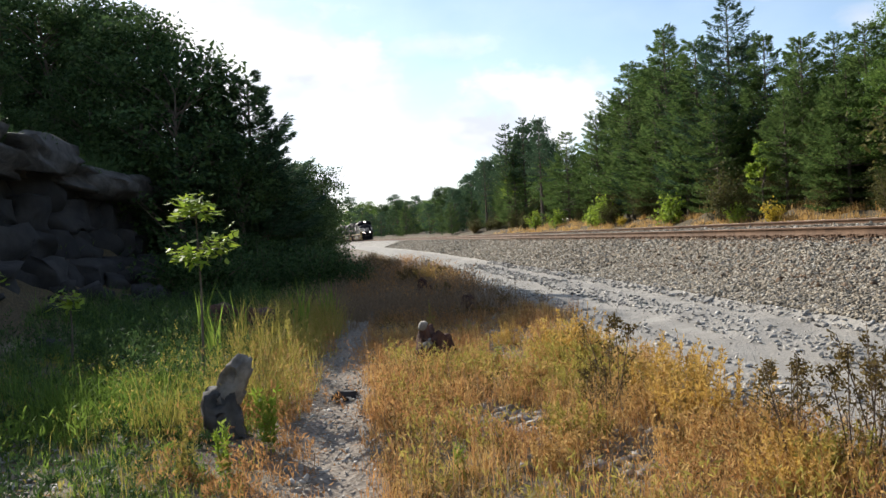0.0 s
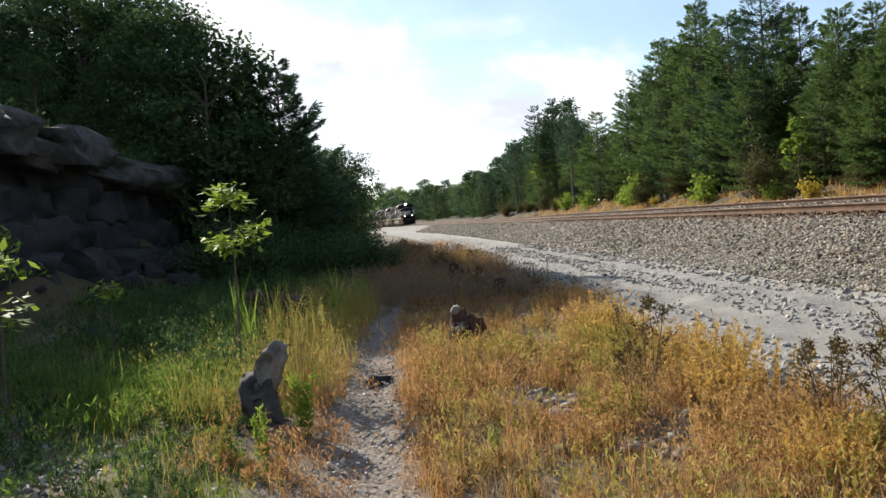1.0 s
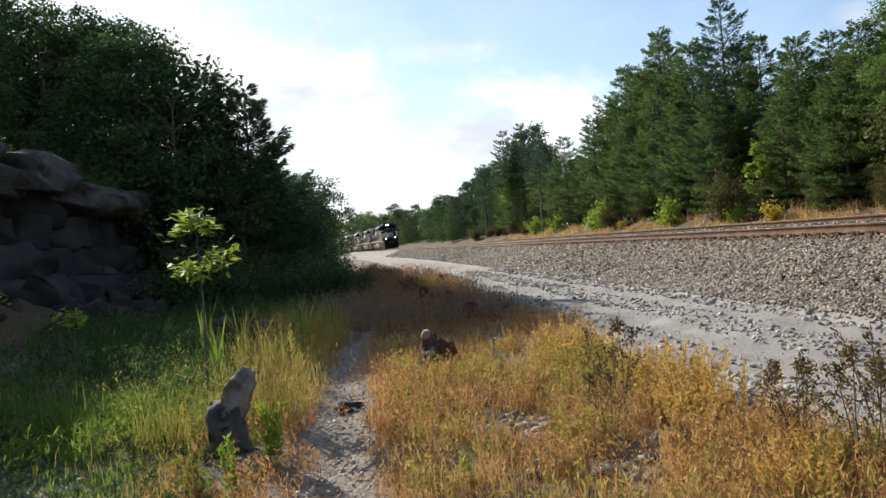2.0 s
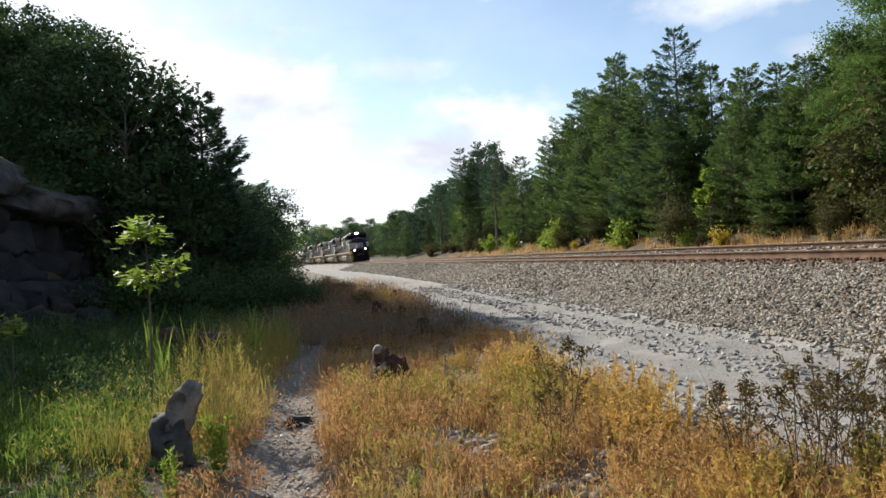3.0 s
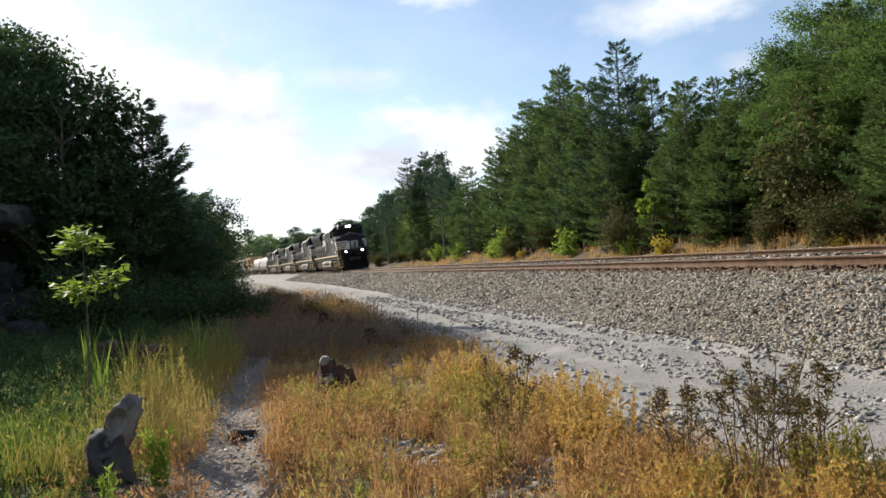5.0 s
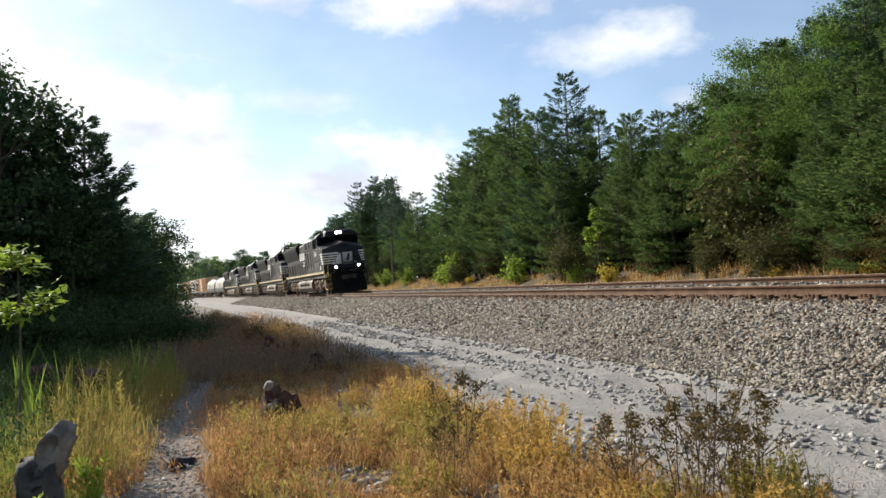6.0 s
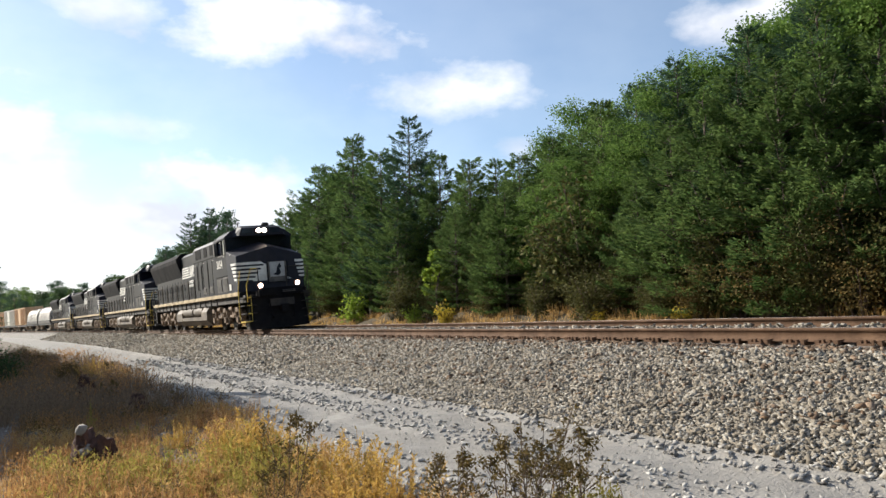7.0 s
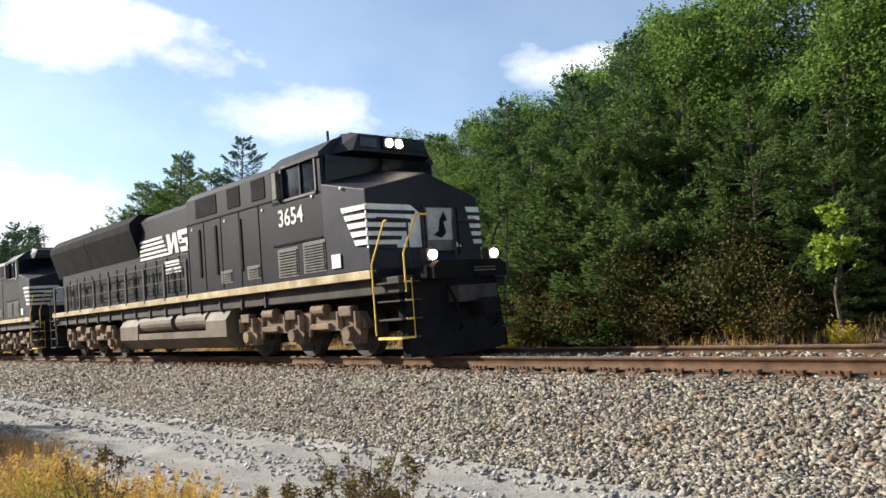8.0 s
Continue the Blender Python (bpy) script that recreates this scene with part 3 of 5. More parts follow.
def build_right_wood():
    con = [(conifer(11.0, 3.9, M_needle), 11.0), (conifer(12.5, 3.9, M_needle_blue, .14), 12.5), (conifer(9.0, 3.0, M_needle, .08), 9.0)]
    pine = [(conifer(13.0, 3.2, M_needle_blue, .42, 15, .9), 13.0)]
    oak = [(broadleaf(11.0, 3.2, M_oak, 19000, size=(.09, .18)), 11.0), (broadleaf(12.5, 3.6, M_oak, 21000, .2, (.09, .18)), 12.5), (broadleaf(9.5, 2.6, M_shrub, 14000, .12), 9.5)]
    skirt = [(conifer(9.5, 3.6, M_needle, .03, 17, 1.15), 9.5), (conifer(8.0, 3.2, M_needle, .02, 15, 1.15), 8.0)]
    far = [(broadleaf(11.0, 3.3, M_oak, 5000, .1, (.2, .38)), 11.0), (broadleaf(9.5, 2.9, M_shrub, 4500, .1, (.2, .38)), 9.5), (broadleaf(12.0, 3.0, M_needle_blue, 5000, .15, (.18, .34)), 12.0)]
    group = "trees beyond the track"

    def plant(kind, az, x, frac=1.0):
        tpl, h = con[1] if kind is con and az > 44 else kind[random.randrange(len(kind))]
        y = x / math.tan(radians(az))
        x = x + float(bend(y)) * 0.9
        y = x / math.tan(radians(az))
        r = math.hypot(x, y)
        top = EYE + r * math.tan(radians(float(np.interp(az, SKY_R_A, SKY_R_E)))) * frac
        s = max(.25, (top - float(ground_z(x, y))) / h)
        lab = "dark green conifer with layered drooping boughs at the wood's edge" if kind is not oak else "leafy green broadleaf tree in the dense wood"
        place(tpl, x, y, s, lab, "tree", group)

    for az, x in ((27.2, 19.0), (22.9, 20.0), (25.0, 18.5), (29.5, 19.5), (20.3, 19.0), (41.9, 18.5), (31.8, 18.5), (33.8, 20), (35.6, 18.5), (38.2, 19.5), (17.8, 19.5), (15.6, 18.5), (47.5, 18.8), (52.5, 18.0), (44.5, 20), (57, 18.5)):
        plant(con, az, x, 1.04)
    for az, x in ((13.6, 18.5), (12.4, 19.5), (11.1, 18.0), (9.4, 18.5)):
        plant(pine, az, x, 1.1)
    for az, x in ((40.5, 23), (43.5, 22), (46.5, 21.5), (50, 22), (54.5, 21), (58.5, 21), (62, 20), (66, 20), (71, 19.5), (77, 19.5), (84, 20), (38.5, 25), (48.5, 25), (60.5, 24), (55, 26)):
        plant(oak, az, x)
    # young conifers with boughs down to the ground at the wood's edge
    for az, x, fr in ((44.2, 16.9, .62), (46.8, 17.2, .8), (49.2, 16.6, .86), (51.6, 17.0, .9), (54.2, 16.5, .85), (57.0, 16.8, .82), (60.5, 17.4, .75), (65, 17.2, .7), (34.4, 17.4, .8), (30.6, 17.2, .7), (26.2, 17.4, .66), (70, 17.2, .6)):
        plant(skirt, az, x, fr)
    for az, x, fr in ((39.4, 18.2, .82), (37.2, 18.0, .78), (43.2, 18.4, .8), (45.6, 18.8, .95)):
        plant(oak[:2], az, x, fr)
    # deeper rows close the wood
    for k in range(64):
        az = random.uniform(6, 80)
        plant(oak if random.random() < (.65 if az > 38 else .3) else con, az, random.uniform(22, 33), random.uniform(.72, .97) if az > 17 else random.uniform(.5, .75))
    for k in range(26):
        az = random.uniform(9, 42)
        plant(con, az, random.uniform(17.5, 21), random.uniform(.55, .85))
    # the far wood at the end of the straight
    for k in range(60):
        y = random.uniform(110, 300)
        x = float(track_x(y)) + random.uniform(7, 40)
        tpl, h = (con[:1] + far + far[2:])[random.randrange(5)]
        az = math.degrees(math.atan2(x, y))
        s = (EYE + y * math.tan(radians(float(np.interp(az, SKY_R_A, SKY_R_E)))) * random.uniform(.75, 1.05) - float(ground_z(x, y))) / (h * .85)
        place(tpl, x, y, max(.45, s), "distant green tree in the hazy wood", "tree", "distant trees", h * s * .12)
    for k in range(85):
        y = random.uniform(270, 420)
        x = (k / 85 - .5) * 130 + random.uniform(-3, 3)
        if abs(x - float(track_x(y))) < 7:
            y, x = 424 + random.uniform(0, 20), x
        tpl, h = far[random.randrange(3)]
        place(tpl, x, y, random.uniform(1.1, 1.7), "distant green tree in the hazy wood", "tree", "distant trees", 3.0)
    # undergrowth along the foot of the wood
    sh = [shrub(2.2, 1.3, M_under), shrub(1.6, 1.1, M_rust, 1800), shrub(2.8, 1.2, M_under, 3000)]
    yl = [shrub(1.5, .8, M_lime, 900, (.1, .2)), shrub(1.2, .7, M_yellow, 700, (.08, .16))]
    for k in range(52):
        y = 6 + 100 * random.random() ** 1.5
        x = float(track_x(y)) + random.uniform(5.8, 9.5)
        place(sh[random.choice((0, 0, 0, 2, 2, 2, 1))], x, y, random.uniform(.55, 1.1), "dense olive-green undergrowth shrub below the trees", "shrub", "undergrowth beyond the track")
    for k in range(62):
        az = random.uniform(11, 84)
        x = random.uniform(17.5, 27)
        y = x / math.tan(radians(az))
        place(sh[random.choice((0, 2, 2))], x, y, random.uniform(1.2, 2.2), "tall dense undergrowth shrub in the shade of the wood", "shrub", "undergrowth beyond the track", .2)
    for az in range(11, 46, 2):
        x = random.uniform(25, 29)
        y = x / math.tan(radians(az))
        place(sh[2], x + float(bend(y)), y, random.uniform(1.7, 2.3), "tall dense undergrowth shrub in the shade of the wood", "shrub", "undergrowth beyond the track", .3)
    thick = [shrub(3.2, 1.7, M_under, 7000, (.05, .11)), shrub(2.8, 1.5, M_rust, 5500, (.05, .1))]
    for az, x, k, s in ((45.3, 15.9, 0, .6), (48.2, 15.9, 1, .75), (50.4, 16.1, 0, 1.1), (52.6, 15.9, 1, 1.15), (56.0, 16.0, 0, 1.0), (58.4, 15.9, 1, 1.1), (62.5, 16.1, 0, 1.15), (66.0, 15.9, 1, .9), (41.0, 15.8, 1, .45)):
        y = x / math.tan(radians(az))
        place(thick[k], x, y, s, "brownish-green shrub beside the track below the trees", "shrub", "undergrowth beyond the track")
    for az, x, k, s in ((18.1, 16.4, 0, 1.55), (17.3, 16.2, 0, 1.0), (22.7, 16.2, 0, 1.3), (14.6, 16.2, 0, 1.2), (27.3, 16.0, 0, .7), (29.7, 15.8, 1, .95), (19.3, 15.9, 1, .6), (41.0, 15.6, 1, .55), (47.0, 15.4, 1, .6), (63, 16, 1, .6), (70, 15.5, 1, .6), (13.0, 16.0, 0, 1.2)):
        y = x / math.tan(radians(az))
        place(yl[k], x, y, s, "bright yellow-green sunlit bush at the wood's edge" if k == 0 else "small bush turning autumn yellow", "shrub", "bright bushes")
    young = broadleaf(3.6, .8, M_lime, 1300, .5, (.12, .22), clumps=16)
    for az, x, sc in ((29.2, 16.3, .85), (28.7, 16.6, .6), (12.1, 18.0, 1.7), (70, 15.9, .8)):
        y = x / math.tan(radians(az))
        place(young, x + float(bend(y)) * .9, y, sc, "slender young tree with bright lime leaves at the wood's edge", "tree", "young trees")


build_right_wood()


def build_left_bank():
    group = "trees on the bank"
    ced = [(conifer(6.5, 2.0, M_needle_blue, .06, 16, 1.1), 6.5), (conifer(7.5, 2.6, M_needle_blue, .1, 16, 1.0), 7.5)]
    oak = [(broadleaf(6.5, 2.6, M_shrub, 9000, .08), 6.5), (broadleaf(7.5, 2.5, M_shrub, 9500, .12), 7.5)]
    spire = [(conifer(7.5, 2.9, M_needle_blue, .06, 17, 1.5), 7.5)]
    sh = [(shrub(1.8, 1.2, M_shrub, 3400), 1.8), (shrub(2.4, 1.5, M_shrub, 4200), 2.4)]

    def stand(kind, x, y, top, label="dark green tree crowding the steep bank"):
        tpl, h = kind[random.randrange(len(kind))]
        place(tpl, x, y, max(.3, (top - float(ground_z(x, y))) / h), label, "tree", group)

    def at(az, r, el):
        return r * math.sin(radians(az)), r * math.cos(radians(az)), EYE + r * math.tan(radians(el))

    stand(spire, *at(-7.85, 29, 12.7), "dark conifer standing against the sky on the bank")
    for az, r, el in ( (-10.6, 29, 14.0), (-7.2, 28.5, 7.4), (-6.4, 33, 8.6)):
        stand([ced[1]], *at(az, r, el), "dark conifer standing against the sky on the bank")
    for az, r, el in ((-5.4, 35, 6.0), (-12.5, 28, 15.5), (-15.0, 30, 17.5), (-17.5, 38, 18.5), (-21, 36, 19), (-26, 37, 18.5), (-19, 40, 18), (-13.5, 34, 15), (-9.6, 37, 10), (-31, 38, 18), (-36, 37, 19), (-42, 34, 22), (-23.5, 38, 19.5), (-16, 36, 18), (-28.5, 40, 18), (-18, 46, 17.5), (-22, 47, 18.5), (-26, 46, 18), (-30, 47, 18), (-34, 46, 18), (-38, 44, 19), (-24, 53, 18), (-33, 53, 18), (-28, 54, 18), (-24, 29, 13), (-28, 31, 12), (-33, 30, 12), (-18.5, 31, 14.5), (-11, 31, 11)):
        stand(oak if random.random() < .35 else ced, *at(az, r, el - (1.1 if el > 13 else 0)))
    for az, r, el in ((-3.5, 41, 6.0), (-4.6, 38, 5.8), (-5.3, 40, 6.4), (-3.4, 46, 4.4), (-3.2, 52, 3.4), (-3.9, 36, 3.8), (-4.9, 33, 4.0), (-6.0, 31, 4.8), (-7.2, 29, 5.6), (-8.8, 27, 6.6)):
        stand(oak, *at(az, r, el), "leafy green bush-like tree beside the service road")
    for k in range(64):
        y = random.uniform(9, 40)
        x = float(bend(y)) - random.uniform(9.2, 19)
        tpl, h = sh[random.randrange(2)]
        place(tpl, x, y, random.uniform(.45, .8) if y < 26 else random.uniform(.7, 1.2), "dark leafy shrub covering the steep bank", "shrub", "shrubs on the bank", .1)
    for k in range(26):
        y = random.uniform(26, 48)
        x = float(bend(y)) - random.uniform(4.2, 9.5)
        tpl, h = sh[random.randrange(2)]
        place(tpl, x, y, random.uniform(.7, 1.2), "dark leafy shrub at the foot of the bank", "shrub", "shrubs on the bank", .1)

    dull = [shrub(1.3, .9, M_dull, 2200, (.05, .11), "brushwood"), shrub(1.0, .8, M_rust, 1800, (.05, .1), "brushwood")]
    for k in range(34):
        y = random.uniform(21, 52)
        x = random.uniform(-1.6, 2.2) - (y - 21) * .02
        place(dull[random.randrange(2)], x, y, random.uniform(.5, 1.0), "dead brown brushwood beside the service road", "shrub", "brushwood by the road", .05)
    for az in np.linspace(-9.5, -1.6, 22):
        r = random.uniform(23, 31)
        x, y = r * math.sin(radians(az)), r * math.cos(radians(az))
        tpl, h = sh[random.randrange(2)]
        place(tpl, x, y, random.uniform(.55, .9), "dark leafy shrub at the foot of the trees", "shrub", "shrubs on the bank", .1)
    for az in (-11, -12.5):
        x, y = 23 * math.sin(radians(az)), 23 * math.cos(radians(az))
        tpl, h = sh[random.randrange(2)]
        place(tpl, x, y, random.uniform(.8, 1.1), "dark leafy shrub at the foot of the trees", "shrub", "shrubs on the bank", .1)


build_left_bank()

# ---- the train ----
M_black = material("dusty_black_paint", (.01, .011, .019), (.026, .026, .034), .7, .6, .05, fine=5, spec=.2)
# side copy of the black, base darkened to offset the sun's grazing gloss
M_black_side = material("darkened_side_black_paint", (.006, .0065, .011), (.019, .018, .02), .55, .5, .05, fine=4, spec=.14)
# darker than the body black: the unlit front's darkness is in this colour
M_pilot = material("near_black_steel", (.007, .007, .009), (.02, .018, .017), 1.2, .85, .05, fine=8, spec=.06)
M_white = material("soiled_white_paint", (.55, .52, .46), (.8, .78, .72), 2, .6, fine=14)
# white door panel toned grey, with the nose front's shade in the colour
M_plate = material("soiled_shade_grey_plate", (.3, .29, .28), (.46, .45, .43), 2, .7, fine=14)
M_cream = material("grimy_cream_stripe", (.24, .165, .075), (.52, .4, .23), 1.4, .7, fine=9)
M_frame = material("grimy_underframe", (.02, .017, .015), (.065, .052, .04), 1.5, .85, .3)
M_truck = material("dusty_truck_casting", (.1, .067, .043), (.28, .195, .125), 2.2, .9, .4, fine=14)
M_tank = material("dusty_tank", (.06, .046, .032), (.17, .13, .088), 1.0, .75, .1, fine=9)
M_wheel = material("worn_wheel_steel", (.035, .03, .026), (.09, .078, .07), 3, .65, .1, metal=.4)
M_glass = material("dark_cab_glass", (.01, .013, .022), (.02, .024, .038), 1, .08, spec=.35)
M_yellow_paint = material("yellow_handrail_paint", (.62, .42, .05), (.78, .55, .09), 6, .55)
M_grille = material("grey_grille", (.06, .056, .05), (.13, .115, .1), 5, .7)
M_lamp = glowing("lit_headlamp", (1.0, .8, .64), 40.0)
M_ditch = glowing("lit_ditch_lamp", (1.0, .64, .52), 18.0)
M_orange = material("faded_orange_paint", (.42, .24, .12), (.58, .37, .2), 1.2, .7, fine=8)
M_container = material("pale_container_paint", (.5, .46, .38), (.68, .64, .54), 1.2, .7, fine=8)
M_cover = material("dull_aluminium_cover", (.28, .25, .22), (.5, .47, .42), 1.0, .6, .05, metal=.3, fine=8)


def lettering(text, size, parent, mat, m, label):
    cu = bpy.data.curves.new("lettering", "FONT")
    cu.body, cu.size, cu.extrude, cu.offset = text, size, .004, .006
    tmp = bpy.data.objects.new("lettering", cu)
    scene.collection.objects.link(tmp)
    bpy.context.view_layer.update()
    me = bpy.data.meshes.new_from_object(tmp.evaluated_get(bpy.context.evaluated_depsgraph_get()))
    bpy.data.objects.remove(tmp)
    me.materials.clear()
    ob = part("road_number", me, mat, parent, label)
    ob.matrix_basis = m
    return ob


def wheelset(parent, y, r=.53):
    bm = bmesh.new()
    rod(bm, (-.95, 0, 0), (.95, 0, 0), .09, .09, 10)
    for s in (-1, 1):
        rod(bm, (s * .69, 0, 0), (s * .82, 0, 0), r, r - .01, 28)
        rod(bm, (s * .66, 0, 0), (s * .69, 0, 0), r + .03, r + .03, 28)
        rod(bm, (s * .82, 0, 0), (s * .84, 0, 0), r * .45, r * .3, 16)
        for k in range(6):
            a = k * math.pi / 3
            rod(bm, (s * .82, math.cos(a) * r * .66, math.sin(a) * r * .66), (s * .833, math.cos(a) * r * .66, math.sin(a) * r * .66), .05, .05, 8)
    ob = part("wheelset", bm, M_wheel, parent, "worn steel wheels on an axle")
    ob.matrix_basis = pose(0, y, r)
    return ob


WHEELS = []       # wheelset, axle place, radius


def truck(parent, yc, label, axles=3, pitch=2.03, r=.53):
    bm = bmesh.new()
    half = pitch * (axles - 1) / 2 + .55
    for s in (-1, 1):
        x0, x1 = (s * .98, s * 1.16) if s > 0 else (s * 1.16, s * .98)
        slab_yz(bm, [(yc - half, .62), (yc - half + .25, .92), (yc - .5, .98), (yc + .5, .98), (yc + half - .25, .92), (yc + half, .62), (yc + half - .3, .56), (yc - half + .3, .56)], x0, x1)
        for k in range(axles):
            y = yc + (k - (axles - 1) / 2) * pitch
            slab_yz(bm, [(y - .36, .62), (y - .27, .30), (y + .27, .30), (y + .36, .62)], x0 + s * .02, x1 + s * .02)
            rod(bm, (s * 1.16, y, .5), (s * 1.3, y, .5), .16, .13, 12)
            box(bm, min(s * 1.1, s * 1.3), max(s * 1.1, s * 1.3), y - .21, y + .21, .84, 1.04, .03)
            for d in (-.3, .3):
                rod(bm, (s * 1.2, y + d, .6), (s * 1.2, y + d, .93), .085, .085, 10)
        for k in range(axles - 1):
            y = yc + (k + .5 - (axles - 1) / 2) * pitch
            rod(bm, (s * 1.2, y - .28, 1.0), (s * 1.2, y + .2, 1.0), .12, .12, 12)
            box(bm, min(s * 1.12, s * 1.24), max(s * 1.12, s * 1.24), y - .34, y + .34, .6, .72, .02)
            rod(bm, (s * 1.18, y + .3, .98), (s * 1.18, y + .42, .45), .045, .045, 8)
    box(bm, -1.0, 1.0, yc - .5, yc + .5, .6, .95)
    ob = part("truck", bm, M_truck, parent, label)
    for k in range(axles):
        y = yc + (k - (axles - 1) / 2) * pitch
        WHEELS.append((wheelset(ob, y, r), y, r))
    return ob


def body_shell():
    """Full-width cab and equipment section behind the nose."""
    bm = bmesh.new()
    sec = [(-1.5, 1.66), (-1.5, 4.05), (-1.36, 4.2), (-.75, 4.38), (.75, 4.38), (1.36, 4.2), (1.5, 4.05), (1.5, 1.66)]
    extrude_profile(bm, sec, 4.9, 9.2)
    return bm


def build_locomotive():
    loco = new("locomotive")
    tagged(loco, "black diesel freight locomotive with white nose stripes and lit headlights", "locomotive", "locomotives")
    # underframe
    bm = bmesh.new()
    box(bm, -1.38, 1.38, .9, 21.6, 1.2, 1.5, .02)
    box(bm, -.5, .5, .3, 22.2, .95, 1.25)
    for y in np.arange(5.6, 21, 1.1):
        box(bm, -1.42, -1.3, y - .03, y + .03, 1.15, 1.5)
    part("underframe", bm, M_frame, loco)
    bm = bmesh.new()
    for s in (-1, 1):
        box(bm, min(s * 1.42, s * 1.52), max(s * 1.42, s * 1.52), 1.55, 21.2, 1.5, 1.66, .012)
    part("sill_stripe", bm, M_cream, loco, "grimy cream stripe along the sill")
    bm = bmesh.new()
    box(bm, -1.5, 1.5, 9.2, 21.2, 1.6, 1.67)
    part("walkway", bm, M_frame, loco)
    # nose: raked front, sloping top with a ridge
    bm = bmesh.new()
    w = 1.46
    pts = {"a": (-w, 1.57, 1.66), "b": (w, 1.57, 1.66), "c": (-w, 1.6, 3.18), "d": (w, 1.6, 3.12), "e": (0, 1.48, 3.54),
           "f": (-1.5, 3.0, 1.66), "g": (1.5, 3.0, 1.66), "h": (-1.5, 3.0, 3.5), "i": (1.5, 3.0, 3.46), "j": (0, 3.0, 3.86)}
    vv = {k: bm.verts.new(p) for k, p in pts.items()}
    for key in ("abdec", "achf", "bgid", "cejh", "edij", "fhjig", "afgb"):
        bm.faces.new([vv[k] for k in key])
    bmesh.ops.recalc_face_normals(bm, faces=bm.faces)
    bmesh.ops.bevel(bm, geom=list(bm.edges), offset=.025, segments=2, affect="EDGES", profile=.6)
    part("nose", bm, M_black, loco)
    # cab
    bm = bmesh.new()
    low = [(-1.5, 1.66), (-1.5, 3.38), (0, 3.8), (1.5, 3.38), (1.5, 1.66)]
    extrude_profile(bm, low, 2.98, 4.9)
    # window band: corner posts and back wall
    for s in (-1, 1):
        box(bm, min(s * 1.38, s * 1.5), max(s * 1.38, s * 1.5), 2.95, 3.12, 3.3, 4.12, .01)
        box(bm, min(s * 1.38, s * 1.5), max(s * 1.38, s * 1.5), 4.42, 4.9, 3.3, 4.12, .01)
        box(bm, min(s * 1.4, s * 1.49), max(s * 1.4, s * 1.49), 3.72, 3.78, 3.36, 4.1)
    box(bm, -1.45, 1.45, 4.8, 4.9, 3.3, 4.2)
    box(bm, -.06, .06, 2.98, 3.06, 3.7, 4.3)
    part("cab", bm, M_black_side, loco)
    bm = bmesh.new()
    roof = [(-1.54, 4.06), (-1.54, 4.13), (-1.2, 4.4), (-.72, 4.6), (.72, 4.6), (1.2, 4.4), (1.54, 4.13), (1.54, 4.06), (0, 4.18)]
    extrude_profile(bm, roof, 2.92, 4.95, [(x * .985, z - .02) for x, z in roof])
    part("cab_roof", bm, M_black, loco)
    # flat fairing over the windshield, with the headlight case and number boards in it
    bm = bmesh.new()
    extrude_profile(bm, [(-1.02, 4.12), (-.86, 4.47), (.86, 4.47), (1.02, 4.12)], 2.46, 3.0, [(-1.3, 4.1), (-.9, 4.57), (.9, 4.57), (1.3, 4.1)])
    fairing = part("roof_fairing", bm, M_black, loco, "black sloping fairing above the windshield")
    bm = bmesh.new()
    box(bm, -.3, .3, 2.41, 2.5, 4.19, 4.44, .02)
    part("headlight_case", bm, M_pilot, fairing)
    for s in (-1, 1):
        bm = bmesh.new()
        box(bm, min(s * .4, s * .84), max(s * .4, s * .84), 2.445, 2.47, 4.2, 4.4, .008)
        part("number_board", bm, M_glass, fairing)
    bm = bmesh.new()
    for x in (-.13, .13):
        rod(bm, (x, 2.385, 4.32), (x, 2.43, 4.32), .09, .08, 16)
    part("headlight", bm, M_lamp, loco, "pair of lit warm white headlamps")
    bm = bmesh.new()
    for s in (-1, 1):
        a, b = (-1.4, -.05) if s < 0 else (.05, 1.4)
        o = [bm.verts.new(p) for p in ((a, 2.94, 3.5 if s < 0 else 3.85), (b, 2.94, 3.85 if s < 0 else 3.5), (b, 2.9, 4.16 if s < 0 else 4.1), (a, 2.9, 4.1 if s < 0 else 4.16))]
        bm.faces.new(o)
    bmesh.ops.solidify(bm, geom=list(bm.faces), thickness=.02)
    part("windshield", bm, M_glass, loco, "dark windshield panes below the cab roof")
    for s in (-1, 1):
        for y0, y1 in ((3.14, 3.72), (3.78, 4.42)):
            bm = bmesh.new()
            box(bm, min(s * 1.43, s * 1.45), max(s * 1.43, s * 1.45), y0, y1, 3.38, 4.1)
            part("side_window", bm, M_glass, loco)
        bm = bmesh.new()
        x = s * 1.51
        for y0, y1, z0, z1 in ((3.1, 4.46, 3.34, 3.39), (3.1, 4.46, 4.06, 4.1), (3.1, 3.15, 3.34, 4.1), (4.41, 4.46, 3.34, 4.1)):
            box(bm, x - .015, x + .015, y0, y1, z0, z1)
        box(bm, min(x, x + s * .1), max(x, x + s * .1), 4.5, 4.66, 3.42, 4.0, .01)
        part("window_frame", bm, M_grille, loco)
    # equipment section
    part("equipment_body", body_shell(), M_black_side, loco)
    for s in (-1, 1):
        x = s * 1.503
        for y0, y1 in ((5.15, 5.75), (6.3, 6.92), (7.5, 8.65)):
            bm = bmesh.new()
            box(bm, x - .012, x + .012, y0, y1, 3.55, 4.02, .005)
            part("vent_panel", bm, M_pilot, loco, "dark inset vent panel high on the body")
